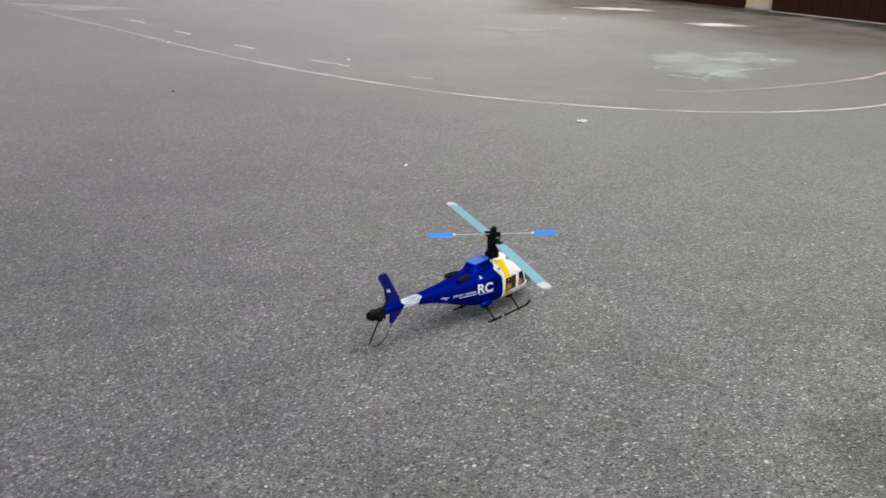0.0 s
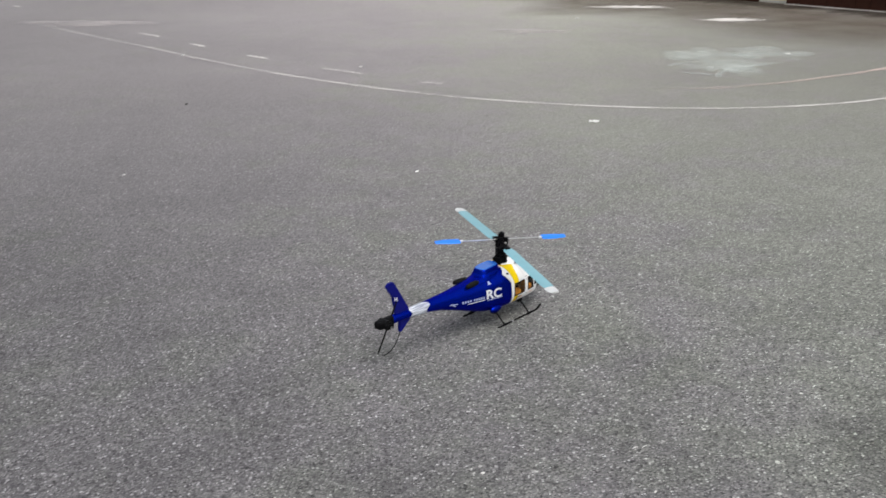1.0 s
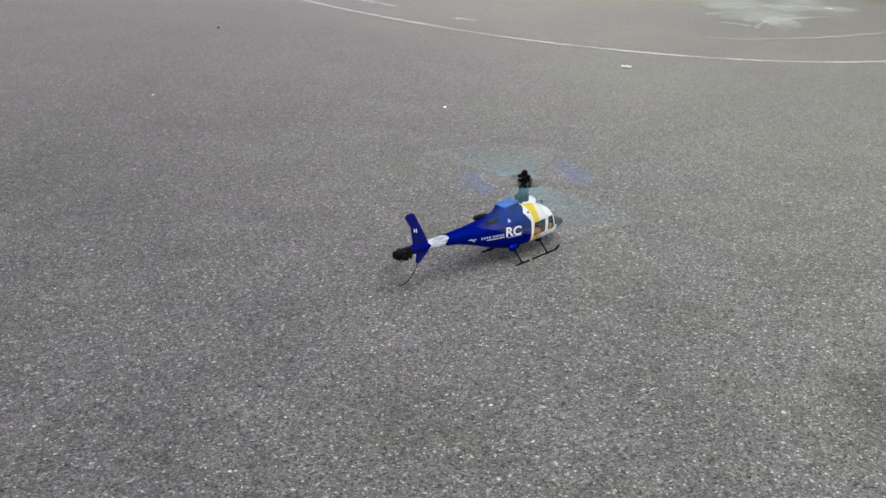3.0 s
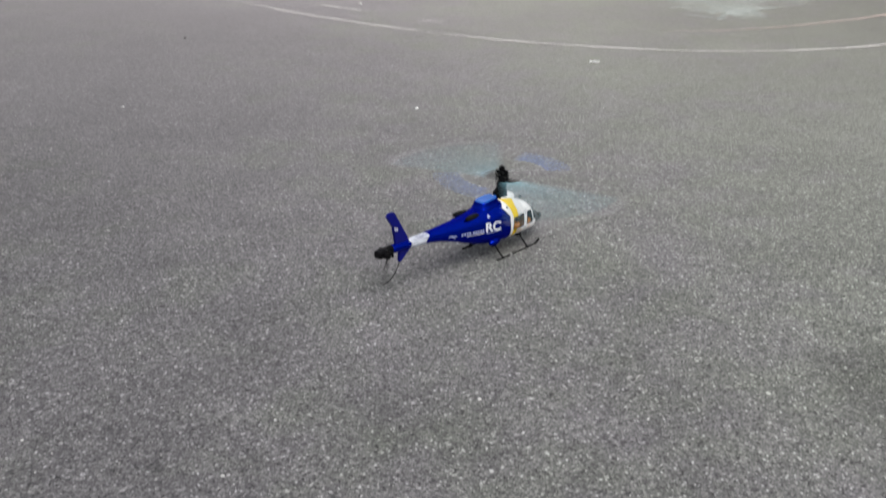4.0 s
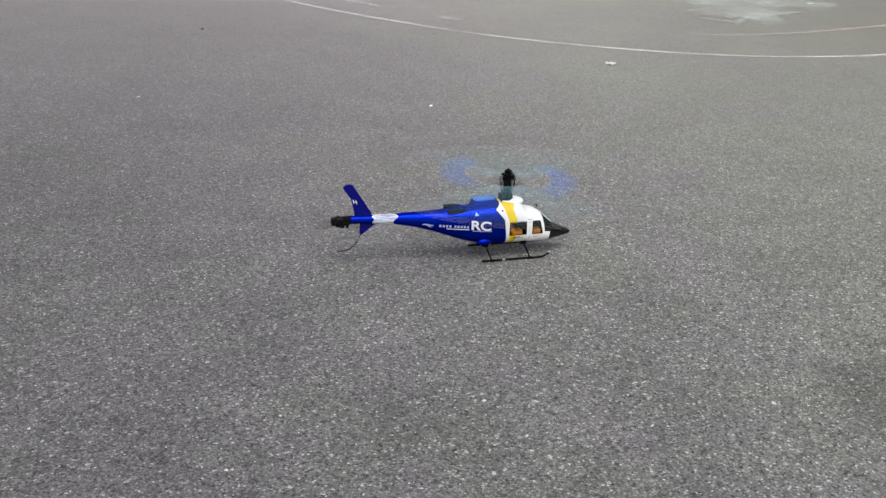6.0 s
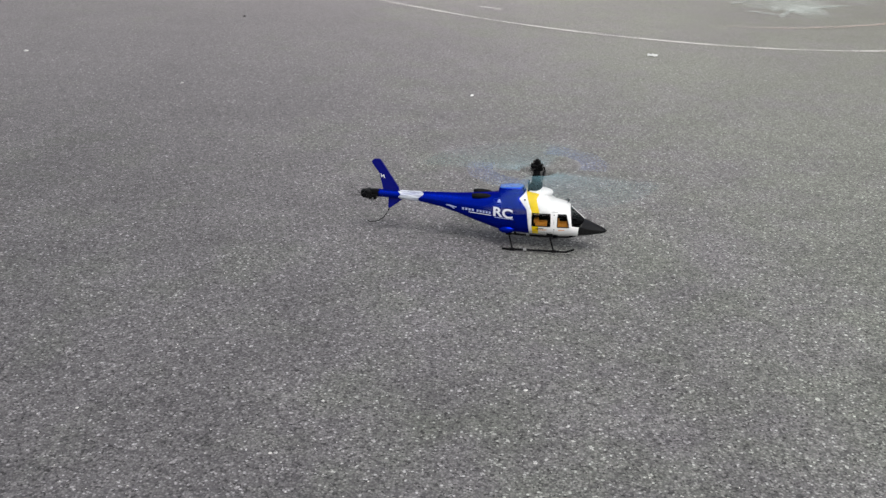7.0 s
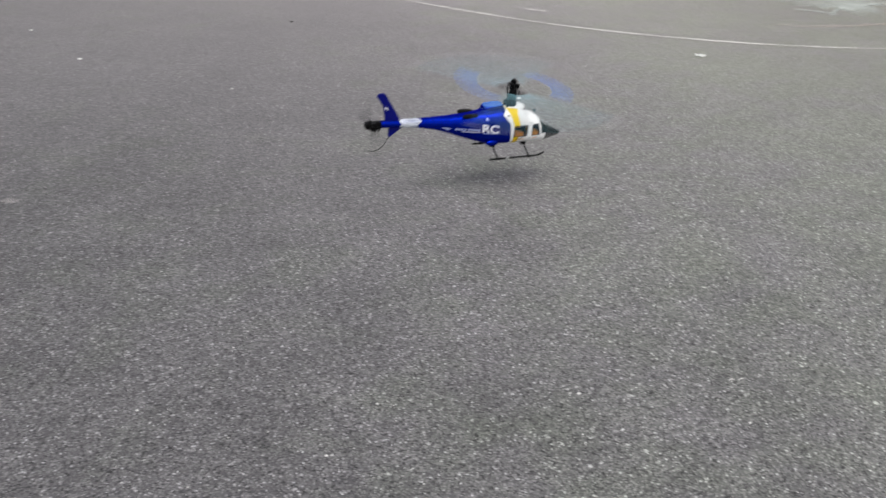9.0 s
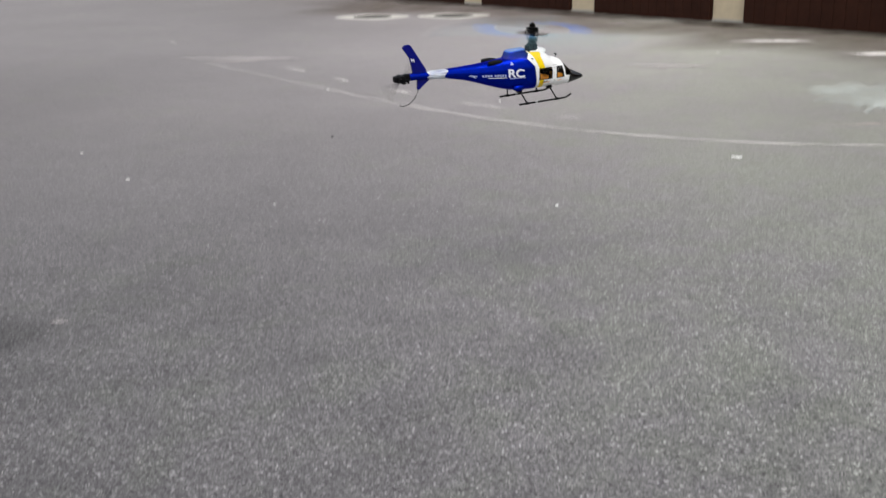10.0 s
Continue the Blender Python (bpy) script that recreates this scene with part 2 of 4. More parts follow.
ORANGE = mat("orange_seat", (0.80, 0.31, 0.018), 0.55, grain=0.10, scale=80)
BLACK = mat("black_plastic", (0.004, 0.004, 0.0045), 0.42, grain=0.2, scale=90, coat=0.0, spec=0.07)
BLACK_GLOSS = mat("black_gloss_plastic", (0.004, 0.004, 0.0045), 0.20, grain=0.1, scale=90, coat=0.6, spec=0.04)
BLACK_MATT = mat("black_rubber", (0.006, 0.006, 0.006), 0.7, grain=0.2, scale=90, spec=0.12)
STEEL = mat("steel_rod", (0.62, 0.62, 0.62), 0.3, 1.0, grain=0.05)
BLADE = mat("pale_blue_blade", (0.19, 0.40, 0.46), 0.35, grain=0.08, scale=70, coat=0.2)
BLADE_TIP = mat("grey_blade_tip", (0.55, 0.56, 0.56), 0.4, grain=0.1, scale=70)
PADDLE = mat("bright_blue_paddle", (0.012, 0.20, 0.80), 0.4, grain=0.06, scale=70)
TAPE = tape_material()
DECAL = mat("white_decal", (0.75, 0.76, 0.80), 0.45, grain=0.05)
DECAL_GREY = mat("grey_panel_line", (0.30, 0.30, 0.30), 0.5, grain=0.1)
DECAL_SOFT = mat("pale_blue_decal", (0.36, 0.41, 0.62), 0.45, grain=0.1)
GLASS = glass_material("clear_plastic", (0.85, 0.85, 0.85))
SMOKED = glass_material("smoked_plastic", (0.17, 0.18, 0.19))
CREAM = mat("cream_render", (0.62, 0.52, 0.36), 0.85, grain=0.14, scale=9, bump=0.4)
BROWN = mat("dark_brown_boards", (0.032, 0.0105, 0.0055), 0.7, grain=0.3, scale=14, bump=0.3, spec=0.15)
CONCRETE = mat("pale_concrete", (0.42, 0.41, 0.38), 0.9, grain=0.16, scale=16, bump=0.5)
CEMENT = mat("white_cement", (0.52, 0.50, 0.46), 0.9, grain=0.16, scale=16, bump=0.5)
IRON = mat("cast_iron", (0.055, 0.052, 0.05), 0.6, 0.6, grain=0.25, scale=40, bump=0.5)
PAPER = mat("white_paper", (0.90, 0.90, 0.88), 0.8, grain=0.06, scale=60)
STONE_PALE = mat("pale_stone", (0.60, 0.59, 0.57), 0.8, grain=0.15, scale=120)
STONE_DARK = mat("dark_stone", (0.035, 0.033, 0.032), 0.8, grain=0.2, scale=120)
ROOF = mat("grey_roofing", (0.14, 0.13, 0.125), 0.9, grain=0.15, scale=8)


# ---------------------------------------------------------------- mesh helpers
def part(name, bm, material, parent=None, label="", smooth=False):
    """Links a bmesh as one mesh object, under a thing or a part."""
    me = bpy.data.meshes.new(name)
    bmesh.ops.recalc_face_normals(bm, faces=bm.faces[:])
    if smooth:
        for f in bm.faces:
            f.smooth = True
    bm.to_mesh(me)
    bm.free()
    me.materials.append(material)
    ob = new(name, me)
    if parent is not None:
        ob.parent = parent
    if label:
        tagged(ob, label)
    return ob


def box(x0, x1, y0, y1, z0, z1, bevel=0.0, bm=None):
    bm = bm or bmesh.new()
    r = bmesh.ops.create_cube(bm, size=1.0)
    for v in r["verts"]:
        v.co = Vector(((x0 + x1) / 2 + v.co.x * (x1 - x0), (y0 + y1) / 2 + v.co.y * (y1 - y0), (z0 + z1) / 2 + v.co.z * (z1 - z0)))
    if bevel:
        es = list({e for v in r["verts"] for e in v.link_edges})
        bmesh.ops.bevel(bm, geom=es, offset=bevel, segments=2, affect="EDGES", profile=0.6)
    return bm


def tube(points, r, sides=8, bm=None):
    """A round bar along a run of points, with closed ends. r: one radius, or one a point."""
    bm = bm or bmesh.new()
    pts = [Vector(p) for p in points]
    rad = r if isinstance(r, (list, tuple)) else [r] * len(pts)
    rings = []
    for i, p in enumerate(pts):
        d = (pts[min(i + 1, len(pts) - 1)] - pts[max(i - 1, 0)]).normalized()
        a = d.cross(Vector((0, 0, 1)) if abs(d.z) < 0.9 else Vector((1, 0, 0))).normalized()
        c = d.cross(a)
        rings.append([bm.verts.new(p + rad[i] * (math.cos(2 * math.pi * k / sides) * a + math.sin(2 * math.pi * k / sides) * c)) for k in range(sides)])
    for q, w in zip(rings, rings[1:]):
        for k in range(sides):
            bm.faces.new((q[k], q[(k + 1) % sides], w[(k + 1) % sides], w[k]))
    bm.faces.new(rings[0])
    bm.faces.new(rings[-1])
    return bm


def slab(outline, y0, y1, bm=None, bevel=0.0):
    """A plate with an outline in x and z, from y0 to y1."""
    bm = bm or bmesh.new()
    a = [bm.verts.new((x, y0, z)) for x, z in outline]
    c = [bm.verts.new((x, y1, z)) for x, z in outline]
    k = len(a)
    fs = [bm.faces.new(a), bm.faces.new(c[::-1])]
    for i in range(k):
        fs.append(bm.faces.new((a[i], c[i], c[(i + 1) % k], a[(i + 1) % k])))
    if bevel:
        bmesh.ops.bevel(bm, geom=bm.edges[:], offset=bevel, segments=2, affect="EDGES", profile=0.6)
    return bm


def glide(table, x):
    """Smooth reading of a table of rows (x, value, ...) at x."""
    if x <= table[0][0]:
        return table[0][1:]
    for a, c in zip(table, table[1:]):
        if x <= c[0]:
            u = (x - a[0]) / (c[0] - a[0])
            return tuple(p + (q - p) * u for p, q in zip(a[1:], c[1:]))
    return table[-1][1:]


# ---------------------------------------------------------------- ground
def build_ground():
    bm = bmesh.new()
    xs = [-400, -60, -12, -6, -4, -3, -2, -1, 0, 1, 2, 3, 4, 6, 12, 60, 400]
    ys = [-400, -60, -12, -4, -1, 0, 1, 2, 3, 4, 5, 6, 8, 10, 12, 20, 60, 400]
    grid = [[bm.verts.new((x, y, 0)) for x in xs] for y in ys]
    for a, c in zip(grid, grid[1:]):
        for i in range(len(xs) - 1):
            bm.faces.new((a[i], a[i + 1], c[i + 1], c[i]))
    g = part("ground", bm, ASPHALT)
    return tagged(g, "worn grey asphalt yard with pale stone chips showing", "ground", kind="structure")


def build_grit():
    rnd = random.Random(4)
    verts, faces = [], []
    for _ in range(10000):
        x, y = rnd.uniform(-2.0, 2.0), 1.3 + 3.9 * rnd.random() ** 1.4
        s = rnd.choice((0.0009, 0.0011, 0.0013, 0.0016, 0.0022))
        a, h = rnd.uniform(0, 6.28), s * rnd.uniform(0.5, 0.9)
        k = len(verts)
        for j in range(4):
            w = s * rnd.uniform(0.7, 1.25)
            verts.append((x + w * math.cos(a + j * 1.571), y + w * math.sin(a + j * 1.571), h * 0.35))
        verts.append((x, y, h))
        verts.append((x, y, -0.001))
        for j in range(4):
            faces.append((k + j, k + (j + 1) % 4, k + 4))
            faces.append((k + (j + 1) % 4, k + j, k + 5))
    me = bpy.data.meshes.new("grit")
    me.from_pydata(verts, [], faces)
    me.materials.append(GRIT)
    return tagged(new("grit", me), "loose pale and grey grit lying on the asphalt", "grit", kind="stuff")


# ---------------------------------------------------------------- chalk drawings
def ribbon(name, along, half, material, label, z=0.003, seed=1, steps=160, faint=1.0, category="chalk line", kind=""):
    """A hand-drawn chalk stroke on the ground: along(u) for u from 0 to 1, with ragged width."""
    bm = bmesh.new()
    rub = bm.verts.layers.float.new("rub")
    rnd = random.Random(seed)
    rows = []
    ph = [rnd.uniform(0, 6.28) for _ in range(4)]
    for i in range(steps + 1):
        u = i / steps
        p, q = Vector(along(max(0, u - 1e-3))), Vector(along(min(1, u + 1e-3)))
        d = (q - p).normalized()
        s = Vector((-d.y, d.x))
        c = (p + q) / 2 + s * half * 0.35 * math.sin(37 * u + ph[0]) * math.sin(13 * u + ph[1])
        w = half * (0.8 + 0.35 * math.sin(53 * u + ph[2]) * math.sin(17 * u + ph[3]) + rnd.uniform(-0.2, 0.2))
        ends = min(1, 12 * u, 12 * (1 - u))
        row = []
        for k, f in ((-1.6, 0.0), (-0.7, 0.8), (0, 1.0), (0.7, 0.8), (1.6, 0.0)):
            v = bm.verts.new((c.x + s.x * w * k, c.y + s.y * w * k, z))
            v[rub] = f * ends * (faint + (1 - faint) * u)
            row.append(v)
        rows.append(row)
    for a, c in zip(rows, rows[1:]):
        for k in range(4):
            bm.faces.new((a[k], a[k + 1], c[k + 1], c[k]))
    return tagged(part(name, bm, material), label, category, kind=kind)


def wobbly_ring(k0, c1, s1, c2, s2, a0, a1):
    def along(u):
        t = radians(a0 + (a1 - a0) * u)
        r = k0 + c1 * math.cos(t) + s1 * math.sin(t) + c2 * math.cos(2 * t) + s2 * math.sin(2 * t)
        return 1.00 + r * math.cos(t), 12.00 + r * math.sin(t)
    return along


def stroke(x0, y0, x1, y1, bow=0.0):
    def along(u):
        d = Vector((x1 - x0, y1 - y0))
        s = Vector((-d.y, d.x)) * bow * 4 * u * (1 - u)
        return x0 + d.x * u + s.x, y0 + d.y * u + s.y
    return along


def curve_through(points):
    """A smooth run through points on the ground."""
    pts = [Vector(p) for p in points]

    def along(u):
        x = min(u, 0.9999) * (len(pts) - 1)
        i, f = int(x), x - int(x)
        a, b, c, d = (pts[max(0, min(len(pts) - 1, i + k))] for k in (-1, 0, 1, 2))
        p = b + 0.5 * f * (c - a + f * (2 * a - 5 * b + 4 * c - d + f * (3 * (b - c) + d - a)))
        return p.x, p.y
    return along


def patch(name, x, y, rx, ry, material, label, seed, z=0.004, spikes=0.0, ragged=0.18, category="chalk mark"):
    """A rubbed-in patch of chalk with an uneven edge."""
    bm = bmesh.new()
    rub = bm.verts.layers.float.new("rub")
    rnd = random.Random(seed)
    mid = bm.verts.new((x, y, z))
    mid[rub] = 1.0
    rings, n = [], 40
    edge = [1 + rnd.uniform(-ragged, ragged) + spikes * (0.5 + 0.5 * math.cos(5 * 2 * math.pi * k / n)) for k in range(n)]
    for f, w in ((0.3, 1.0), (0.6, 0.85), (0.8, 0.6), (1.0, 0.0)):
        ring = []
        for k in range(n):
            t = 2 * math.pi * k / n
            v = bm.verts.new((x + rx * f * edge[k] * math.cos(t), y + ry * f * edge[k] * math.sin(t), z))
            v[rub] = w
            ring.append(v)
        rings.append(ring)
    for k in range(n):
        bm.faces.new((mid, rings[0][k], rings[0][(k + 1) % n]))
        for a, c in zip(rings, rings[1:]):
            bm.faces.new((a[k], c[k], c[(k + 1) % n], a[(k + 1) % n]))
    return tagged(part(name, bm, material), label, category)


def build_chalk():
    outer = wobbly_ring(-3.160, -8.262, -9.954, 0.521, -4.645, -158, -64)
    ribbon("chalk_ring", outer, 0.018, CHALK, "long curved white chalk line drawn on asphalt", seed=2, steps=420, faint=0.24)
    inner = curve_through(((1.25, 6.31), (1.60, 6.335), (1.95, 6.45), (2.29, 6.63), (2.74, 6.91), (3.17, 7.27), (3.55, 7.75)))
    ribbon("chalk_ring", inner, 0.025, CHALK_PINK, "faded pinkish chalk curve inside the white ring", z=0.0034, seed=3, steps=240, faint=0.1)
    for k, (x0, y0, x1, y1) in enumerate(((-4.67, 11.37, -4.51, 11.18), (-2.66, 9.02, -2.39, 8.75), (-2.07, 8.36, -1.88, 8.15),
                                         (-1.48, 7.70, -1.28, 7.52), (-0.86, 7.09, -0.54, 6.85), (-0.15, 6.54, -0.00, 6.47))):
        ribbon("chalk_dash", stroke(x0, y0, x1, y1, 0.04), 0.019, CHALK, "short faint chalk dash on asphalt", seed=10 + k, steps=24)
    patch("chalk_star", 1.94, 7.50, 0.32, 0.58, CHALK_GREEN, "rubbed pale green and white chalk star", 5, spikes=0.35)
    patch("chalk_smudge", 2.45, 7.87, 0.28, 0.33, CHALK_GREEN, "rubbed pale chalk smudge beside a star", 6, spikes=0.3, z=0.0036)
    for k, (x0, y0, x1, y1) in enumerate(((1.59, 6.93, 1.85, 6.77), (1.78, 6.71, 1.99, 7.14), (1.99, 7.09, 2.46, 7.41), (2.23, 7.70, 2.42, 7.95), (1.54, 7.18, 1.80, 7.40))):
        ribbon("chalk_stroke", stroke(x0, y0, x1, y1, 0.05), 0.022, CHALK_GREEN, "pale chalk stroke of a drawn star", seed=30 + k, steps=24, z=0.005)
    patch("chalk_smear", -3.25, 9.75, 0.70, 0.30, CHALK_DUST, "pinkish smear of rubbed chalk dust", 7, ragged=0.45)
    patch("chalk_patch", 2.76, 10.11, 0.35, 0.19, CHALK, "white rubbed chalk patch", 8, ragged=0.45)
    patch("chalk_patch", 2.01, 11.33, 0.47, 0.18, CHALK, "white rubbed chalk patch", 9, ragged=0.45)
    patch("chalk_patch", 0.76, 9.22, 0.37, 0.21, CHALK_DUST, "faint rubbed chalk patch", 12, ragged=0.45)
    patch("chalk_patch", 0.47, 13.67, 0.18, 0.18, CHALK_DUST, "faint rubbed chalk patch", 13)
    ribbon("chalk_stroke", stroke(0.445, 9.32, 0.655, 9.34), 0.02, CHALK, "faint white chalk stroke", seed=50, steps=24)
    ribbon("chalk_stroke", stroke(0.81, 9.21, 1.09, 9.02, 0.08), 0.02, CHALK_DUST, "faint white chalk stroke", seed=51, steps=24)


# ---------------------------------------------------------------- scraps and stones
def pebble(name, x, y, w, d, h, material, label, category, seed):
    bm = bmesh.new()
    rnd = random.Random(seed)
    bmesh.ops.create_icosphere(bm, subdivisions=2, radius=1.0)
    for v in bm.verts:
        k = 1 + 0.35 * noise.noise(v.co * 1.3 + Vector((seed, 0, 0)))
        v.co = Vector((v.co.x * w * k, v.co.y * d * k, max(v.co.z, -0.55) * h * k))
    turn = Matrix.Rotation(rnd.uniform(0, 3), 4, "Z")
    ob = part(name, bm, material, None, "", True)
    ob.matrix_basis = Matrix.Translation((x, y, h * 0.5)) @ (turn if w < 0.03 else Matrix())
    return tagged(ob, label, category)


def scrap(x, y, w, d, turn, seed):
    """A crumpled piece of paper with a raised fold."""
    bm = bmesh.new()
    rnd = random.Random(seed)
    n = 7
    rows = []
    for j in range(n):
        row = []
        for i in range(n):
            u, v = i / (n - 1) - 0.5, j / (n - 1) - 0.5
            edge = 1 - 0.25 * rnd.random() if i in (0, n - 1) or j in (0, n - 1) else 1
            row.append(bm.verts.new((u * w * edge, v * d * edge, 0.002 + 0.005 * abs(math.sin(4 * u + 2 * v)) + rnd.uniform(0, 0.002))))
        rows.append(row)
    for a, c in zip(rows, rows[1:]):
        for i in range(n - 1):
            bm.faces.new((a[i], a[i + 1], c[i + 1], c[i]))
    bmesh.ops.solidify(bm, geom=bm.faces[:], thickness=0.0012)
    ob = part("paper_scrap", bm, PAPER)
    ob.matrix_basis = pose(x, y, 0.0005, 0, 0, turn)
    return tagged(ob, "crumpled white paper scrap lying on asphalt", "litter")


def build_stains():
    for k, (x, y, rx, ry) in enumerate(((1.01, 1.96, 0.23, 0.18), (-1.77, 2.63, 0.21, 0.15), (1.57, 2.36, 0.32, 0.23))):
        patch("ground_stain", x, y, rx, ry, STAIN, "old dark oily stain soaked into asphalt", 70 + k, z=0.0026, category="stain")
    patch("ground_stain", -1.61, 2.75, 0.035, 0.03, CHALK_DUST, "small pale scuff on asphalt", 77, z=0.0028, category="scuff")
    # brown bands: a broad one before the boards, a darker one at their foot
    ribbon("brown_band", stroke(-4.5, 19.2, 9.0, 4.9), 1.35, BROWN_BAND, "broad brown band over the yard before the boards", z=0.0018, seed=81, steps=26, category="dirt", kind="stuff")
    ribbon("foot_band", stroke(-6.5, 22.42, 9.5, 5.37), 0.34, DARK_FOOT_BAND, "dark brown band along the foot of the boards", z=0.0022, seed=80, steps=300, category="dirt", kind="stuff")


def build_scraps():
    scrap(0.785, 5.322, 0.060, 0.065, -10, 3)
    for k, (x, y, w, d) in enumerate(((-0.114, 4.288, 0.020, 0.010), (-0.58, 7.16, 0.022, 0.02), (-1.35, 4.22, 0.012, 0.009), (-2.75, 5.25, 0.020, 0.014),
                                     (1.29, 10.21, 0.022, 0.03), (2.59, 7.84, 0.014, 0.05), (-2.215, 4.64, 0.020, 0.014), (0.084, 1.846, 0.0085, 0.006),
                                     (0.146, 2.035, 0.004, 0.004), (0.58, 2.24, 0.004, 0.004), (-1.94, 7.69, 0.025, 0.02), (0.423, 1.778, 0.008, 0.004),
                                     (-0.391, 1.555, 0.007, 0.005), (-0.795, 1.660, 0.006, 0.005), (-0.326, 1.749, 0.006, 0.005), (0.300, 2.066, 0.005, 0.004))):
        w, d = w * 0.55, d * 0.55
        pebble("stone_chip", x, y, w, d, min(w, d) * 0.6, STONE_PALE if k else PAPER, "small white stone chip lying on asphalt", "stone", 60 + k)
    for k, (x, y) in enumerate(((-1.46, 5.79),)):
        pebble("dark_pebble", x, y, 0.008, 0.006, 0.005, STONE_DARK, "small dark pebble lying on asphalt", "stone", 90 + k)
    for k, (x, y, a) in enumerate(((0.412, 1.947, 30), (0.433, 1.952, 40))):
        bm = tube([(-0.007, 0, 0), (0, 0.001, 0.0006), (0.008, 0, 0)], [0.0008, 0.0012, 0.0006], 6)
        ob = part("wood_splinter", bm, STONE_PALE)
        ob.matrix_basis = pose(x, y, 0.002, 0, 0, a)
        tagged(ob, "pale dry wood splinter lying on asphalt", "litter")


# ---------------------------------------------------------------- manholes
def build_manhole(x, y, turn):
    top = new("manhole_cover")
    bm = bmesh.new()
    n = 48
    rings = []
    rnd = random.Random(int(x * 100))
    for rx, ry, z in ((0.295, 0.295, 0.002), (0.30, 0.30, 0.006), (0.475, 0.44, 0.006), (0.485, 0.45, -0.002)):
        ring = []
        for k in range(n):
            t = 2 * math.pi * k / n
            c, s = math.cos(t), math.sin(t)
            e = 0.6 if rx > 0.4 else 1.0
            w = 1 + (rnd.uniform(-0.03, 0.03) if rx > 0.4 else 0)
            ring.append(bm.verts.new((rx * w * math.copysign(abs(c) ** e, c), ry * w * math.copysign(abs(s) ** e, s), z)))
        rings.append(ring)
    for a, c in zip(rings, rings[1:]):
        for k in range(n):
            bm.faces.new((a[k], a[(k + 1) % n], c[(k + 1) % n], c[k]))
    part("collar", bm, CEMENT, top, "pale cement collar")
    bm = bmesh.new()
    bmesh.ops.create_cone(bm, cap_ends=True, segments=40, radius1=0.29, radius2=0.285, depth=0.006)
    for i in range(-4, 5):
        for j in range(-4, 5):
            if i * i + j * j <= 13:
                box(i * 0.066 - 0.02, i * 0.066 + 0.02, j * 0.066 - 0.02, j * 0.066 + 0.02, 0.003, 0.006, 0, bm)
    lid = part("lid", bm, IRON, top, "dark cast-iron lid with raised studs")
    lid.location = (0, 0, 0.003)
    top.matrix_basis = pose(x, y, 0, 0, 0, turn)
    return tagged(top, "round dark iron manhole cover in pale cement collar", "manhole", "manholes in the yard")


# ---------------------------------------------------------------- the dark-doored building
WALL_TURN = -46.8
WALL_AT = (1.86, 13.80)
BAY = 2.68


def build_building():
    """Local x runs along the front, local y into the building."""
    m = pose(WALL_AT[0], WALL_AT[1], 0, 0, 0, WALL_TURN)
    wall = new("wall_front")
    wall.matrix_basis = m
    tagged(wall, "garage row with cream pillars and dark brown boards", "wall", kind="structure")
    for k in range(-5, 6):
        c = k * BAY
        half, ahead_half = (0.175 if j == 1 else 0.265 for j in (k, k + 1))
        part("pillar", box(c - half, c + half, 0.0, 0.34, 0, 2.3, 0.012), CREAM, wall, "cream rendered pillar")
        part("pillar_foot", box(c - half - 0.005, c + half + 0.005, -0.006, 0.33, 0, 0.03, 0.006), CONCRETE, wall, "grimy pillar foot")
        for j in range(14):
            w = (BAY - half - ahead_half - 0.01) / 14
            x0 = c + half + 0.005 + j * w
            part("board", box(x0 + 0.002, x0 + w - 0.002, -0.055, -0.025, 0.006, 2.1, 0.003), BROWN, wall)
        part("board_backing", box(c + half + 0.001, c + BAY - ahead_half - 0.001, -0.021, 0.02, 0.0, 2.1), BROWN, wall)
        if k == 1:
            part("threshold", box(c + half + 0.002, c + BAY - ahead_half - 0.002, -0.085, -0.058, 0.0, 0.010, 0.003), CONCRETE, wall, "thin pale cement threshold")
    part("lintel", box(-5.5 * BAY, 6.5 * BAY, 0.02, 0.30, 2.304, 2.7, 0.01), CREAM, wall)
    part("back_wall", box(-5.5 * BAY, 6.5 * BAY, 4.6, 4.8, 0, 2.7), CREAM, wall)
    part("side_wall", box(-5.5 * BAY, -5.5 * BAY + 0.2, 0.304, 4.596, 0, 2.7), CREAM, wall)
    part("side_wall", box(6.5 * BAY - 0.2, 6.5 * BAY, 0.304, 4.596, 0, 2.7), CREAM, wall)
    part("roof", box(-5.6 * BAY, 6.6 * BAY, -0.15, 4.9, 2.704, 2.85, 0.01), ROOF, wall)


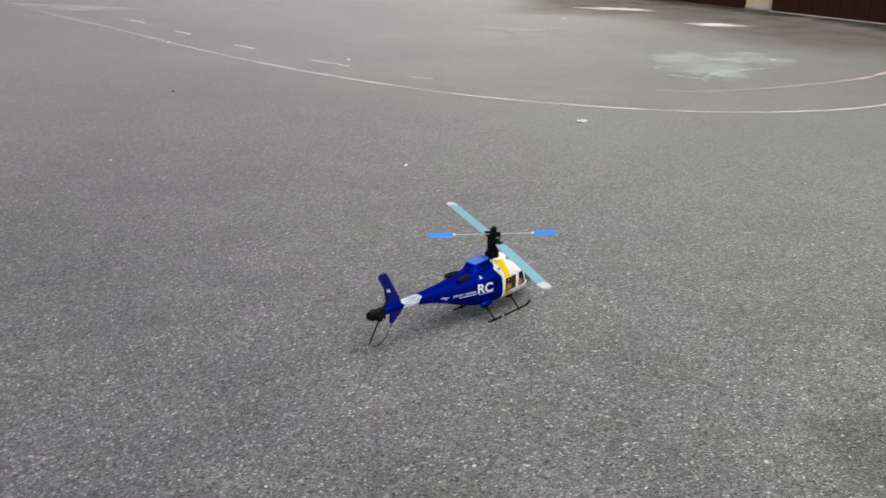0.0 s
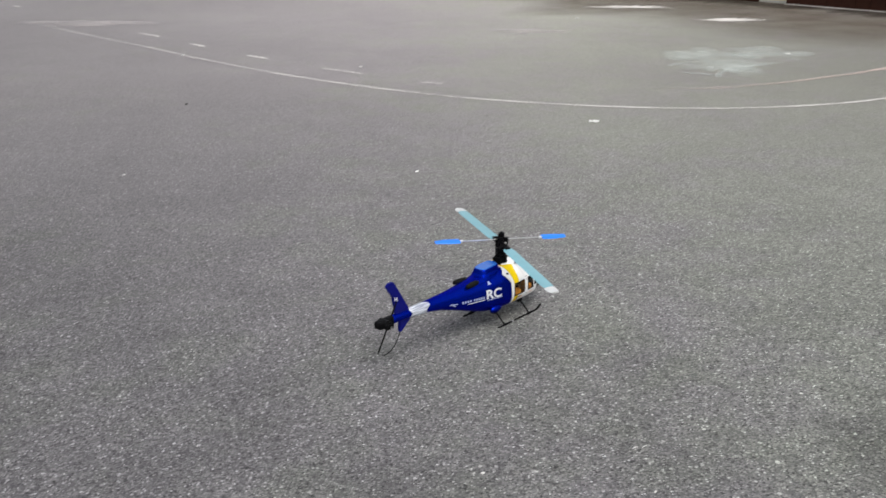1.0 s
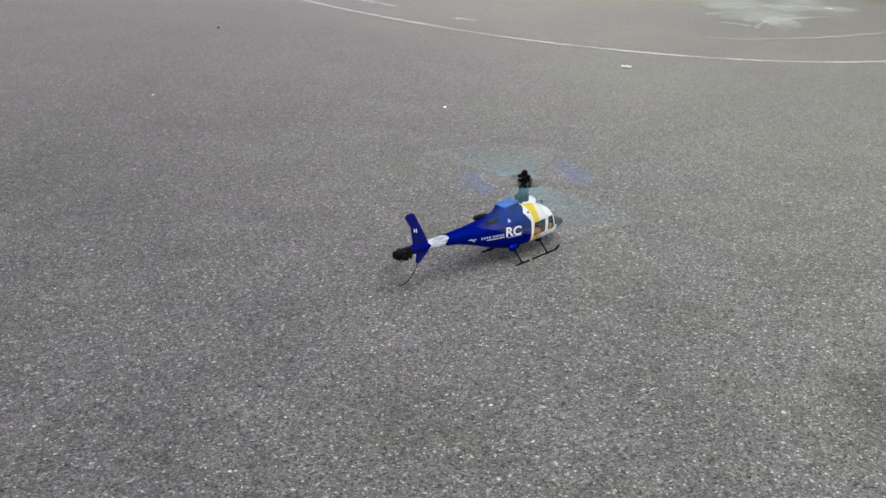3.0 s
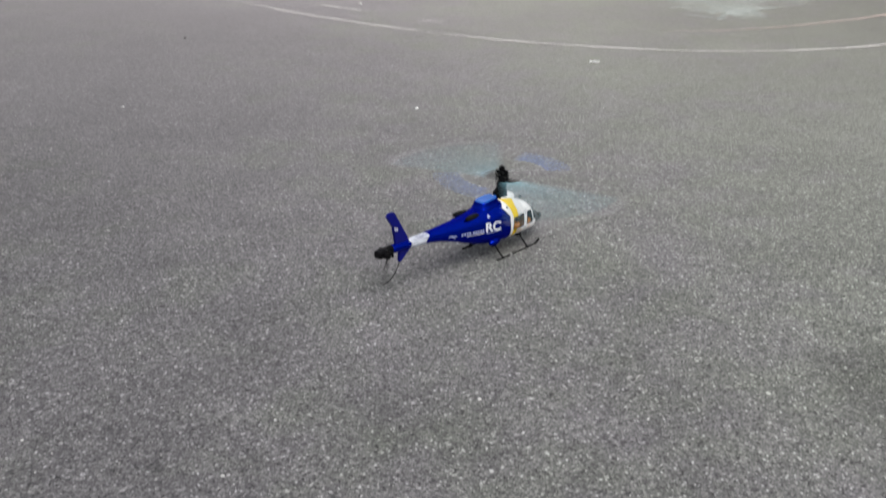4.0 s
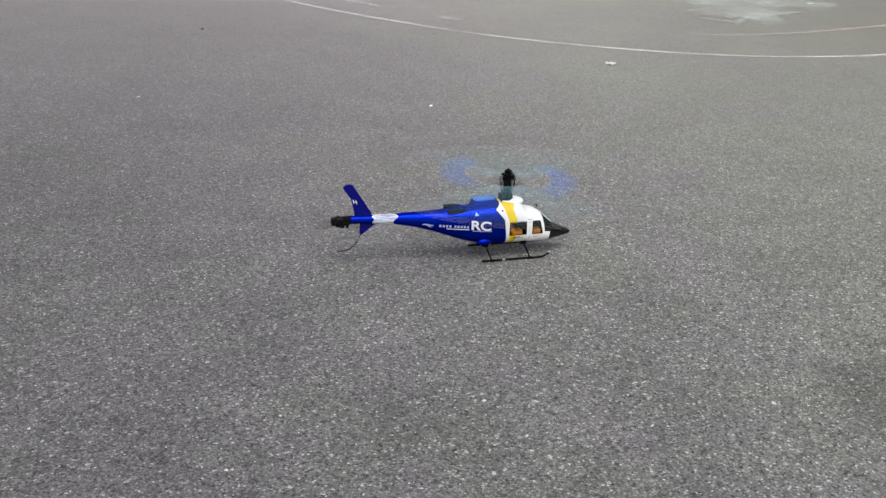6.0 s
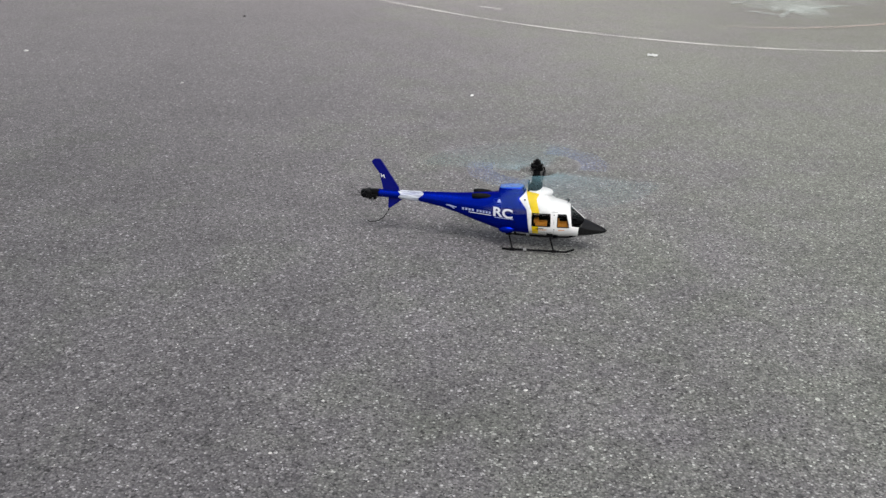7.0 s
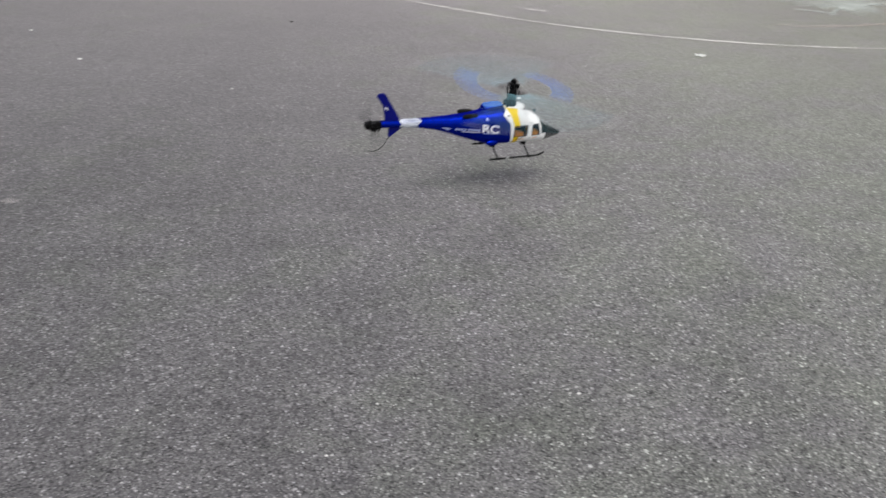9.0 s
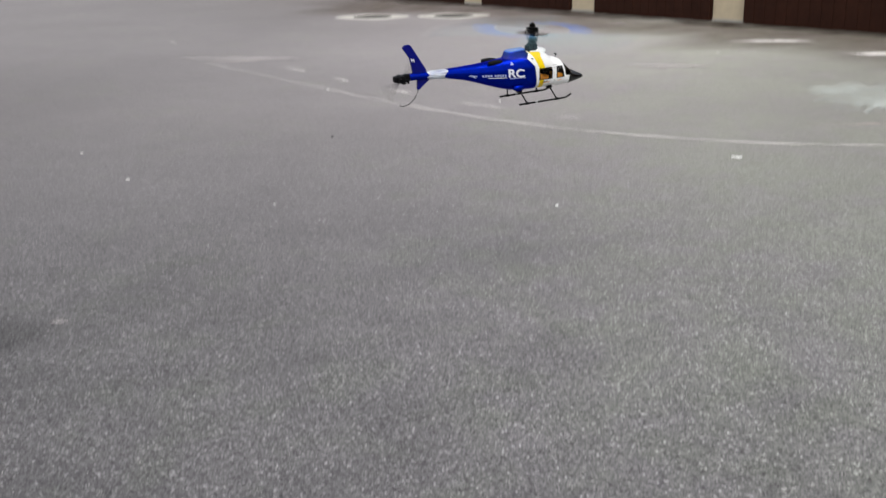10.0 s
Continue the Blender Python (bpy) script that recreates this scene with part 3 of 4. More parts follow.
# ---------------------------------------------------------------- the model helicopter
# x ahead, y to its left, z up; the skids stand on z = 0 and the mast on x = y = 0
MODEL_SIZE, NOSE_UP, LIFT = 1.053, 0.035, 0.0064
HULL = [  # x, top, bottom, half width
    (-0.420, 0.1385, 0.1170, 0.0105), (-0.354, 0.1350, 0.1125, 0.0125), (-0.300, 0.1330, 0.1050, 0.0150), (-0.250, 0.1325, 0.0930, 0.0195),
    (-0.203, 0.1315, 0.0775, 0.0250), (-0.160, 0.1325, 0.0605, 0.0310), (-0.112, 0.1350, 0.0435, 0.0380), (-0.085, 0.1375, 0.0360, 0.0425),
    (-0.050, 0.1415, 0.0320, 0.0485), (-0.020, 0.1435, 0.0295, 0.0515), (0.000, 0.1455, 0.0290, 0.0530), (0.018, 0.1435, 0.0280, 0.0525),
    (0.035, 0.1340, 0.0275, 0.0510), (0.045, 0.1235, 0.0270, 0.0495), (0.053, 0.1185, 0.0265, 0.0485), (0.075, 0.1135, 0.0250, 0.0460),
    (0.086, 0.1085, 0.0245, 0.0440), (0.092, 0.1040, 0.0240, 0.0430), (0.104, 0.0925, 0.0235, 0.0400), (0.118, 0.0800, 0.0225, 0.0345),
    (0.132, 0.0670, 0.0225, 0.0285), (0.145, 0.0610, 0.0235, 0.0230), (0.165, 0.0510, 0.0260, 0.0155), (0.180, 0.0435, 0.0285, 0.0100),
    (0.187, 0.0390, 0.0305, 0.0055), (0.190, 0.0360, 0.0335, 0.0015)]


def hull_power(x):
    return 2.0 if x < -0.25 else min(2.7, 2.0 + (x + 0.25) * 4.5) if x < 0.06 else max(2.0, 2.7 - (x - 0.06) * 7)


def hull_point(x, t):
    top, low, w = glide(HULL, x)
    p = 2 / hull_power(x)
    c, s = math.cos(t), math.sin(t)
    mid = low + (top - low) * 0.43
    z = mid + (top - mid if s > 0 else mid - low) * math.copysign(abs(s) ** p, s)
    return Vector((x, w * math.copysign(abs(c) ** p, c), z))


def hull_side(x, z):
    """Half the width of the hull at x and height z."""
    top, low, w = glide(HULL, x)
    mid = low + (top - low) * 0.43
    k = (z - mid) / (top - mid) if z > mid else (mid - z) / (mid - low)
    n = hull_power(x)
    return w * max(0.0, 1 - min(1.0, k) ** n) ** (1 / n)


REAR_WINDOW = [(-0.0045, 0.0615), (0.0430, 0.0590), (0.0418, 0.0930), (-0.0050, 0.0960)]
FRONT_WINDOW = [(0.0610, 0.0575), (0.0915, 0.0552), (0.0830, 0.0895), (0.0613, 0.0913)]


def inside(poly, x, z):
    k = len(poly)
    return all((poly[(i + 1) % k][0] - poly[i][0]) * (z - poly[i][1]) - (poly[(i + 1) % k][1] - poly[i][1]) * (x - poly[i][0]) > 0 for i in range(k))


# seams of the skin, each a line through (x, z) that runs (dx, dz), and the stretch of x that it cuts
SEAMS = {
    "rear_top": (-0.0408, 0.130, 1.2, 1.0, -0.07, 0.02), "rear_mid": (-0.0202, 0.105, -0.82, 1.0, -0.07, 0.01), "rear_low": (-0.0113, 0.035, -0.12, 1.0, -0.05, 0.01),
    "yellow_aft_top": (-0.0067, 0.100, -0.38, 1.0, -0.04, 0.02), "yellow_aft_low": (-0.0035, 0.036, -0.05, 1.0, -0.03, 0.02),
    "yellow_fore_top": (0.0048, 0.130, 0.5, 1.0, -0.02, 0.03), "yellow_fore_mid": (0.0160, 0.090, -0.28, 1.0, -0.02, 0.04), "yellow_fore_low": (0.0125, 0.036, -0.02, 1.0, -0.01, 0.03),
    "screen_aft": (0.0945, 0.0905, -0.12, 1.0, 0.08, 0.12), "screen_low": (0.0988, 0.0579, 1.0, -0.22, 0.09, 0.13), "nose_top": (0.1165, 0.0525, 1.0, 1.05, 0.10, 0.15),
    "nose_aft": (0.1140, 0.020, 0.075, 1.0, 0.10, 0.13)}


def ahead(seam, x, z):
    """How far (x, z) lies ahead of a steep seam."""
    a, c, dx, dz = SEAMS[seam][:4]
    return x - a - (z - c) * dx / dz


def above_seam(seam, x, z):
    a, c, dx, dz = SEAMS[seam][:4]
    return z - c - (x - a) * dz / dx


def hull_class(x, y, z):
    rear = "rear_top" if z > 0.130 else "rear_mid" if z > 0.105 else "rear_low"
    if ahead(rear, x, z) < 0:
        return "fuselage"
    if ahead("nose_aft", x, z) > 0 and above_seam("nose_top", x, z) < 0:
        return "nose_cone"
    if ahead("screen_aft", x, z) > 0 and above_seam("screen_low", x, z) > 0:
        return "windscreen"
    if abs(y) > 0.02 and inside(REAR_WINDOW, x, z):
        return "rear_window"
    if abs(y) > 0.02 and inside(FRONT_WINDOW, x, z):
        return "front_window"
    aft = "yellow_aft_top" if z > 0.100 else "yellow_aft_low"
    fore = "yellow_fore_top" if z > 0.130 else "yellow_fore_mid" if z > 0.090 else "yellow_fore_low"
    if ahead(aft, x, z) > 0 > ahead(fore, x, z):
        return "yellow_band"
    return "cabin"


def hull_mesh():
    bm = bmesh.new()
    xs = [HULL[0][0] + (HULL[-1][0] - HULL[0][0]) * i / 130 for i in range(131)]
    n = 56
    rings = [[bm.verts.new(hull_point(x, 2 * math.pi * (k + 0.5) / n)) for k in range(n)] for x in xs]
    for a, c in zip(rings, rings[1:]):
        for k in range(n):
            bm.faces.new((a[k], a[(k + 1) % n], c[(k + 1) % n], c[k]))
    bm.faces.new(rings[0])
    bm.faces.new(rings[-1])

    def cut(x, z, dx, dz, x0, x1):
        """Cuts the skin between x0 and x1 along the line through (x, z) that runs (dx, dz)."""
        fs = [f for f in bm.faces if x0 < f.calc_center_median().x < x1]
        geom = fs + list({e for f in fs for e in f.edges}) + list({v for f in fs for v in f.verts})
        bmesh.ops.bisect_plane(bm, geom=geom, dist=1e-6, plane_co=(x, 0, z), plane_no=(dz, 0, -dx))
    for seam in SEAMS.values():
        cut(*seam)
    for poly, x0, x1 in ((REAR_WINDOW, -0.02, 0.055), (FRONT_WINDOW, 0.045, 0.10)):
        for (x, z), (u, w) in zip(poly, poly[1:] + poly[:1]):
            cut(x, z, u - x, w - z, x0, x1)
    return bm


def split_hull(parent):
    bm = hull_mesh()
    groups = {}
    for f in bm.faces:
        c = f.calc_center_median()
        k = hull_class(c.x, c.y, c.z)
        if k.endswith("window"):
            k += "_right" if c.y < 0 else "_left"
        groups.setdefault(k, []).append([v.co.copy() for v in f.verts])
    bm.free()
    looks = {"fuselage": (BLUE, "glossy blue plastic rear body and tail boom"), "cabin": (WHITE, "glossy white plastic cabin"), "nose_cone": (BLACK_GLOSS, "glossy black nose cone"),
             "windscreen": (SMOKED, "dark smoked windscreen"), "yellow_band": (YELLOW, "yellow painted band")}
    made = {}
    for k in sorted(groups):
        g = bmesh.new()
        seen = {}
        for co in groups[k]:
            vs = []
            for p in co:
                key = (round(p.x, 6), round(p.y, 6), round(p.z, 6))
                if key not in seen:
                    seen[key] = g.verts.new(p)
                vs.append(seen[key])
            if len(set(vs)) > 2:
                try:
                    g.faces.new(vs)
                except ValueError:
                    pass
        name = "side_window" if "window_" in k else k
        look_of = looks.get(k, (GLASS, "clear side window"))
        ob = part(name, g, look_of[0], parent, look_of[1], True)
        sol = ob.modifiers.new("skin", "SOLIDIFY")
        sol.thickness = 0.0012
        sol.offset = -1
        made[k] = ob
    return made


def lettering(text, x0, x1, z0, z1, slope, material, parent, label):
    """Raised lettering that follows the right flank of the hull."""
    cu = bpy.data.curves.new("lettering", "FONT")
    cu.body = text
    cu.offset = 0.03
    tmp = new("lettering", cu)
    me = tmp.to_mesh()
    bm = bmesh.new()
    bm.from_mesh(me)
    tmp.to_mesh_clear()
    bpy.data.objects.remove(tmp)
    bmesh.ops.subdivide_edges(bm, edges=[e for e in bm.edges if e.calc_length() > 0.3], cuts=2)
    lo = [min(v.co[i] for v in bm.verts) for i in (0, 1)]
    hi = [max(v.co[i] for v in bm.verts) for i in (0, 1)]
    for v in bm.verts:
        x = x0 + (x1 - x0) * (v.co.x - lo[0]) / (hi[0] - lo[0])
        z = z0 + (z1 - z0) * (v.co.y - lo[1]) / (hi[1] - lo[1]) + slope * (x - x0)
        v.co = Vector((x, -hull_side(x, z) - 0.0009, z))
    return part("lettering", bm, material, parent, label)


def decal(corners, material, parent, name="decal_bar", label="", n=6):
    """A strip that follows the right flank, between four corners in x and z."""
    bm = bmesh.new()
    (ax, az), (bx, bz), (cx, cz), (dx, dz) = corners
    rows = []
    for j in range(3):
        v = j / 2
        row = []
        for i in range(n + 1):
            u = i / n
            x = (ax + (bx - ax) * u) * (1 - v) + (dx + (cx - dx) * u) * v
            z = (az + (bz - az) * u) * (1 - v) + (dz + (cz - dz) * u) * v
            row.append(bm.verts.new((x, -hull_side(x, z) - 0.0009, z)))
        rows.append(row)
    for a, c in zip(rows, rows[1:]):
        for i in range(n):
            bm.faces.new((a[i], a[i + 1], c[i + 1], c[i]))
    return part(name, bm, material, parent, label)


def blade_mesh(r0, r1, chord, thick, taper=1.0):
    """A blade along +x with a rounded nose, a thin trailing edge and a rounded tip."""
    bm = bmesh.new()
    rows = []
    prof = [(0.5, 0.0), (0.42, 0.5), (0.2, 0.62), (-0.2, 0.42), (-0.5, 0.03), (-0.2, -0.3), (0.2, -0.4), (0.42, -0.35)]
    for u, k in ((0, 0.75), (0.06, 1.0), (0.5, 1.0), (0.9, taper), (0.97, taper * 0.93), (1.0, taper * 0.7)):
        rows.append([bm.verts.new((r0 + (r1 - r0) * u, y * chord * k, z * thick)) for y, z in prof])
    for a, c in zip(rows, rows[1:]):
        for i in range(len(prof)):
            bm.faces.new((a[i], a[(i + 1) % len(prof)], c[(i + 1) % len(prof)], c[i]))
    bm.faces.new(rows[0])
    bm.faces.new(rows[-1])
    return bm


def build_helicopter():
    heli = new("model_helicopter")
    tagged(heli, "blue, white and yellow radio-controlled model helicopter with black nose", "model helicopter")
    split_hull(heli)

    # cowling behind the mast
    def rounded_block(rows):
        """A block with rounded corners round the line x = -0.063, from rows of height, half length and half width."""
        bm = bmesh.new()
        rings = []
        for z, rx, ry in rows:
            ring = []
            for k in range(32):
                c, q = math.cos(2 * math.pi * k / 32), math.sin(2 * math.pi * k / 32)
                ring.append(bm.verts.new((-0.063 + rx * math.copysign(abs(c) ** 0.5, c), ry * math.copysign(abs(q) ** 0.5, q), z + 0.03 * rx * c)))
            rings.append(ring)
        for a, c in zip(rings, rings[1:]):
            for k in range(32):
                bm.faces.new((a[k], a[(k + 1) % 32], c[(k + 1) % 32], c[k]))
        bm.faces.new(rings[0])
        bm.faces.new(rings[-1])
        return bm
    cowl = part("cowling", rounded_block(((0.118, 0.046, 0.031), (0.136, 0.0385, 0.0255), (0.1420, 0.0350, 0.0225), (0.1505, 0.0328, 0.0205), (0.1522, 0.0315, 0.0192))), BLUE, heli, "raised blue engine cowling")
    # thin added plate on the cowling, painted pale as its top mirrors the sky
    part("cowling_top_sheen", rounded_block(((0.1525, 0.0308, 0.0186), (0.1540, 0.0303, 0.0181), (0.1546, 0.0290, 0.0168))), BLUE_SKY_SHEEN, cowl, "flat polished cowling top with sky reflection painted pale")
    # dark exhausts either side
    for s in (-1, 1):
        bm = tube([(-0.112, s * 0.016, 0.1250), (-0.128, s * 0.0185, 0.1295), (-0.148, s * 0.0205, 0.1310), (-0.166, s * 0.0215, 0.1320)], [0.0050, 0.0068, 0.0070, 0.0048], 14)
        part("exhaust", bm, BLACK_MATT, heli, "short black exhaust stub", True)
    # lower bulge by the rear strut
    for s in (-1, 1):
        bm = bmesh.new()
        bmesh.ops.create_icosphere(bm, subdivisions=3, radius=1.0)
        for v in bm.verts:
            v.co = Vector((-0.070 + v.co.x * 0.022, s * 0.040 + v.co.y * 0.010, 0.046 + v.co.z * 0.010))
        part("strut_fairing", bm, BLUE, heli, "", True)
    # roof dome and small fittings
    bm = bmesh.new()
    bmesh.ops.create_icosphere(bm, subdivisions=3, radius=1.0)
    for v in bm.verts:
        v.co = Vector((0.010 + v.co.x * 0.036, v.co.y * 0.027, 0.1375 + v.co.z * 0.0130))
    part("roof_fairing", bm, WHITE, heli, "", True)
    part("wire_cutter", tube([(0.083, 0, 0.108), (0.0875, 0, 0.1165), (0.0875, 0, 0.1195), (0.083, 0, 0.1200), (0.080, 0, 0.1195)], [0.002, 0.0022, 0.0018, 0.0018, 0.0015], 8), BLACK, heli, "small black roof fitting")
    part("wire_cutter", tube([(0.012, -0.006, 0.148), (0.012, -0.006, 0.158)], 0.0018, 8), BLACK, heli, "small black roof fitting")
    part("rivet", tube([(-0.0253, -0.0395, 0.1282), (-0.0253, -0.0440, 0.1282)], 0.0022, 10), BLACK, heli)

    # white pillars that part the windscreen
    def pillar(y, r):
        pts = []
        for k in range(9):
            x = 0.0945 + 0.0375 * k / 8
            top, low, w = glide(HULL, x)
            z = low + (top - low) * 0.43
            z += (top - z) * max(0.0, 1 - min(1.0, abs(y) / w) ** hull_power(x)) ** (1 / hull_power(x))
            pts.append((x, y, z))
        part("pillar", tube(pts, r, 8), WHITE, heli, "", True)
    pillar(0.0, 0.0011)

    # cabin inside: floor, dark bulkhead, two orange seats
    part("cabin_floor", box(-0.012, 0.100, -0.034, 0.034, 0.040, 0.044), BLACK_MATT, heli)
    # added black panel keeps the upper part of the windows dark
    part("ceiling_darkener", box(-0.012, 0.046, -0.034, 0.034, 0.0985, 0.102), BLACK_MATT, heli)
    part("bulkhead", box(-0.020, -0.014, -0.034, 0.034, 0.044, 0.118), BLACK_MATT, heli)
    for x in (0.004, 0.058):
        for s in (-1, 1):
            y = s * (0.033 if x < 0.03 else 0.028)
            top = 0.0690 if x < 0.03 else 0.0655
            b = box(x, x + 0.030, y - 0.012, y + 0.012, 0.043, top, 0.004)
            box(x - 0.004, x + 0.008, y - 0.012, y + 0.012, top - 0.002, top + 0.0075, 0.003, b)
            part("seat", b, ORANGE, heli, "orange moulded seat")
    # added black panel stands in for the dark inside, stops sight across
    part("cabin_darkener", box(-0.013, 0.092, -0.0035, 0.0035, 0.0445, 0.0980), BLACK_MATT, heli, "added black panel that darkens the cabin and blocks the view through")
    # added black block makes the inside behind the windscreen dark
    part("screen_darkener", box(0.094, 0.126, -0.026, 0.026, 0.040, 0.0590, 0.004), BLACK_MATT, heli, "added black block that darkens the inside behind the windscreen")
    # black window surrounds
    for s in (-1, 1):
        for poly in (REAR_WINDOW, FRONT_WINDOW):
            pts = []
            for (x, z), (u, w) in zip(poly, poly[1:] + poly[:1]):
                for i in range(5):
                    px, pz = x + (u - x) * i / 5, z + (w - z) * i / 5
                    pts.append((px, s * (hull_side(px, pz) + 0.0002), pz))
            pts.append(pts[0])
            part("window_frame", tube(pts, 0.0011, 6), BLACK, heli)

    # writing and decals on the right flank
    lettering("RC", -0.107, -0.0555, 0.0825, 0.1078, -0.11, DECAL, heli, "white bold letters RC")

    def bar(x0, x1, z0, z1, slope, from_x, material):
        """A bar in a line of writing that slopes along the flank from from_x on."""
        a, c = slope * (x0 - from_x), slope * (x1 - from_x)
        decal([(x0, z0 + a), (x1, z0 + c), (x1, z1 + c), (x0, z1 + a)], material, heli, n=3)
    for k in range(10):
        bar(-0.103 + k * 0.0051, -0.103 + k * 0.0051 + 0.0038, 0.0778, 0.0806, -0.06, -0.103, DECAL_SOFT)
    for k in range(4):
        bar(-0.191 + k * 0.0088, -0.191 + k * 0.0088 + 0.0056, 0.0948, 0.1010, -0.105, -0.191, DECAL_SOFT)
    for k in range(5):
        bar(-0.1515 + k * 0.0081, -0.1515 + k * 0.0081 + 0.0052, 0.0948, 0.1010, -0.105, -0.191, DECAL_SOFT)
    bar(-0.172, -0.1125, 0.0880, 0.0898, -0.095, -0.172, DECAL)
    decal([(-0.0980, 0.1181), (-0.0868, 0.1183), (-0.0915, 0.1262), (-0.0940, 0.1262)], DECAL_SOFT, heli, n=3)
    decal([(-0.2367, 0.1040), (-0.2060, 0.0985), (-0.2060, 0.1010), (-0.2290, 0.1065)], DECAL_SOFT, heli, n=4)
    decal([(-0.2240, 0.1010), (-0.2130, 0.0945), (-0.2100, 0.0955), (-0.2190, 0.1025)], DECAL_SOFT, heli, n=4)

    decal([(0.006, 0.0525), (0.026, 0.0525), (0.026, 0.0545), (0.006, 0.0545)], BLACK, heli, n=3)
    decal([(0.000, 0.0490), (0.034, 0.0490), (0.034, 0.0507), (0.000, 0.0507)], ORANGE, heli, n=3)
    decal([(0.064, 0.0475), (0.080, 0.0480), (0.080, 0.0496), (0.064, 0.0491)], ORANGE, heli, n=3)
    decal([(0.046, 0.0975), (0.062, 0.0960), (0.062, 0.0972), (0.046, 0.0987)], DECAL_GREY, heli, n=3)
    decal([(0.0515, 0.0420), (0.0524, 0.0420), (0.0524, 0.1000), (0.0515, 0.1000)], DECAL_GREY, heli, "door_seam", n=2)
    decal([(-0.0125, 0.0420), (0.0480, 0.0400), (0.0480, 0.0412), (-0.0125, 0.0432)], DECAL_GREY, heli, "door_seam", n=8)
    for x, z in ((0.053, 0.050), (0.010, 0.050), (0.052, 0.090), (-0.050, 0.070)):
        y = hull_side(x, z)
        part("rivet", tube([(x, -y + 0.001, z), (x, -y - 0.0012, z)], 0.0012, 8), BLACK, heli)

    # tape round the tail boom
    bm = bmesh.new()
    xs, n, rings = [-0.362 + 0.058 * i / 10 for i in range(11)], 28, []
    for i, x in enumerate(xs):
        ring = []
        for k in range(n):
            t = 2 * math.pi * (k + 0.5) / n
            xx = x + (0.008 * math.sin(3 * t + 1) if i == 10 else 0.003 * math.sin(5 * t) if i == 0 else 0)
            p = hull_point(xx, t)
            c = Vector((xx, 0, 0.119))
            ring.append(bm.verts.new(p + (p - c).normalized() * (0.0008 + 0.0006 * math.sin(9 * t + 4 * x * 100))))
        rings.append(ring)
    for a, c in zip(rings, rings[1:]):
        for k in range(n):
            bm.faces.new((a[k], a[(k + 1) % n], c[(k + 1) % n], c[k]))
    part("tape_wrap", bm, TAPE, heli, "creased whitish tape wrapped round the boom", True)

    # fins
    up = part("upper_fin", slab([(-0.4070, 0.136), (-0.3640, 0.134), (-0.3646, 0.1427), (-0.4085, 0.2126), (-0.4120, 0.2185), (-0.4170, 0.2219), (-0.4309, 0.2216), (-0.4374, 0.2160), (-0.4370, 0.2120), (-0.4280, 0.1992), (-0.4156, 0.1829)],
                                  -0.0035, 0.0035, bevel=0.0010), BLUE_FIN, heli, "swept dark blue tail fin")
    part("lower_fin", slab([(-0.3935, 0.119), (-0.3540, 0.1165), (-0.3544, 0.1112), (-0.3880, 0.0868), (-0.3925, 0.0862), (-0.3950, 0.0900), (-0.3938, 0.1012)], -0.0035, 0.0035, bevel=0.0010), BLUE_FIN, heli)
    for outline in ([(-0.4112, 0.172), (-0.4090, 0.172), (-0.4114, 0.182), (-0.4136, 0.182)], [(-0.4040, 0.170), (-0.4018, 0.170), (-0.4042, 0.180), (-0.4064, 0.180)],
                    [(-0.4104, 0.1752), (-0.4038, 0.1744), (-0.4044, 0.1766), (-0.4110, 0.1774)]):
        part("decal_bar", slab(outline, -0.0046, -0.0038), DECAL, up)

    # tail gearbox and wire guard
    bm = box(-0.462, -0.416, -0.009, 0.009, 0.1170, 0.1385, 0.006)
    box(-0.468, -0.446, -0.012, 0.012, 0.1185, 0.1370, 0.006, bm)
    tube([(-0.455, -0.024, 0.1290), (-0.455, 0.013, 0.1290)], 0.004, 10, bm)
    tube([(-0.448, -0.0175, 0.1275), (-0.448, -0.0155, 0.1275), (-0.448, 0.010, 0.1275)], [0.009, 0.0115, 0.0115], 18, bm)
    box(-0.446, -0.424, -0.013, -0.006, 0.1120, 0.1250, 0.002, bm)
    part("tail_gearbox", bm, BLACK, heli, "black tail gearbox")
    part("gearbox_screw", tube([(-0.434, -0.0146, 0.1160), (-0.434, -0.0122, 0.1160)], 0.0024, 8), STEEL, heli)
    part("tail_guard", tube([(-0.3905, 0, 0.0890), (-0.3935, 0, 0.0800), (-0.3996, 0, 0.0689), (-0.4090, 0, 0.0575), (-0.4210, 0, 0.0490), (-0.4340, 0, 0.0455), (-0.4460, 0, 0.0455), (-0.4524, 0, 0.0490)], 0.0012, 6), BLACK, heli, "thin black wire tail guard")

    # landing gear
    for s in (-1, 1):
        y = s * 0.0585
        part("skid", tube([(-0.080, y, 0.0028), (-0.04, y, 0.0028), (0.03, y, 0.0028), (0.082, y, 0.0028), (0.089, y, 0.0036), (0.1085, y * 0.95, 0.0105)], 0.0028, 10), BLACK, heli, "black skid tube")
        part("skid_clip", tube([(-0.024, y, 0.0030), (-0.016, y, 0.0030)], 0.0033, 10), DECAL_GREY, heli, "small pale grey skid clip")
        for x in (-0.052, 0.055):
            part("strut", tube([(x, y, 0.003), (x - 0.004, y * 0.88, 0.013), (x - 0.013, y * 0.62, 0.038), (x - 0.013, y * 0.4, 0.041)], [0.0026, 0.0022, 0.0022, 0.0022], 8), BLACK, heli, "thin black skid strut")
            part("strut_mount", box(x - 0.021, x - 0.005, y * 0.55 - 0.006, y * 0.55 + 0.006, 0.0335, 0.0445, 0.002), BLACK, heli)
            part("strut_clamp", tube([(x - 0.006, y, 0.0028), (x + 0.006, y, 0.0028)], 0.0040, 8), BLACK, heli)

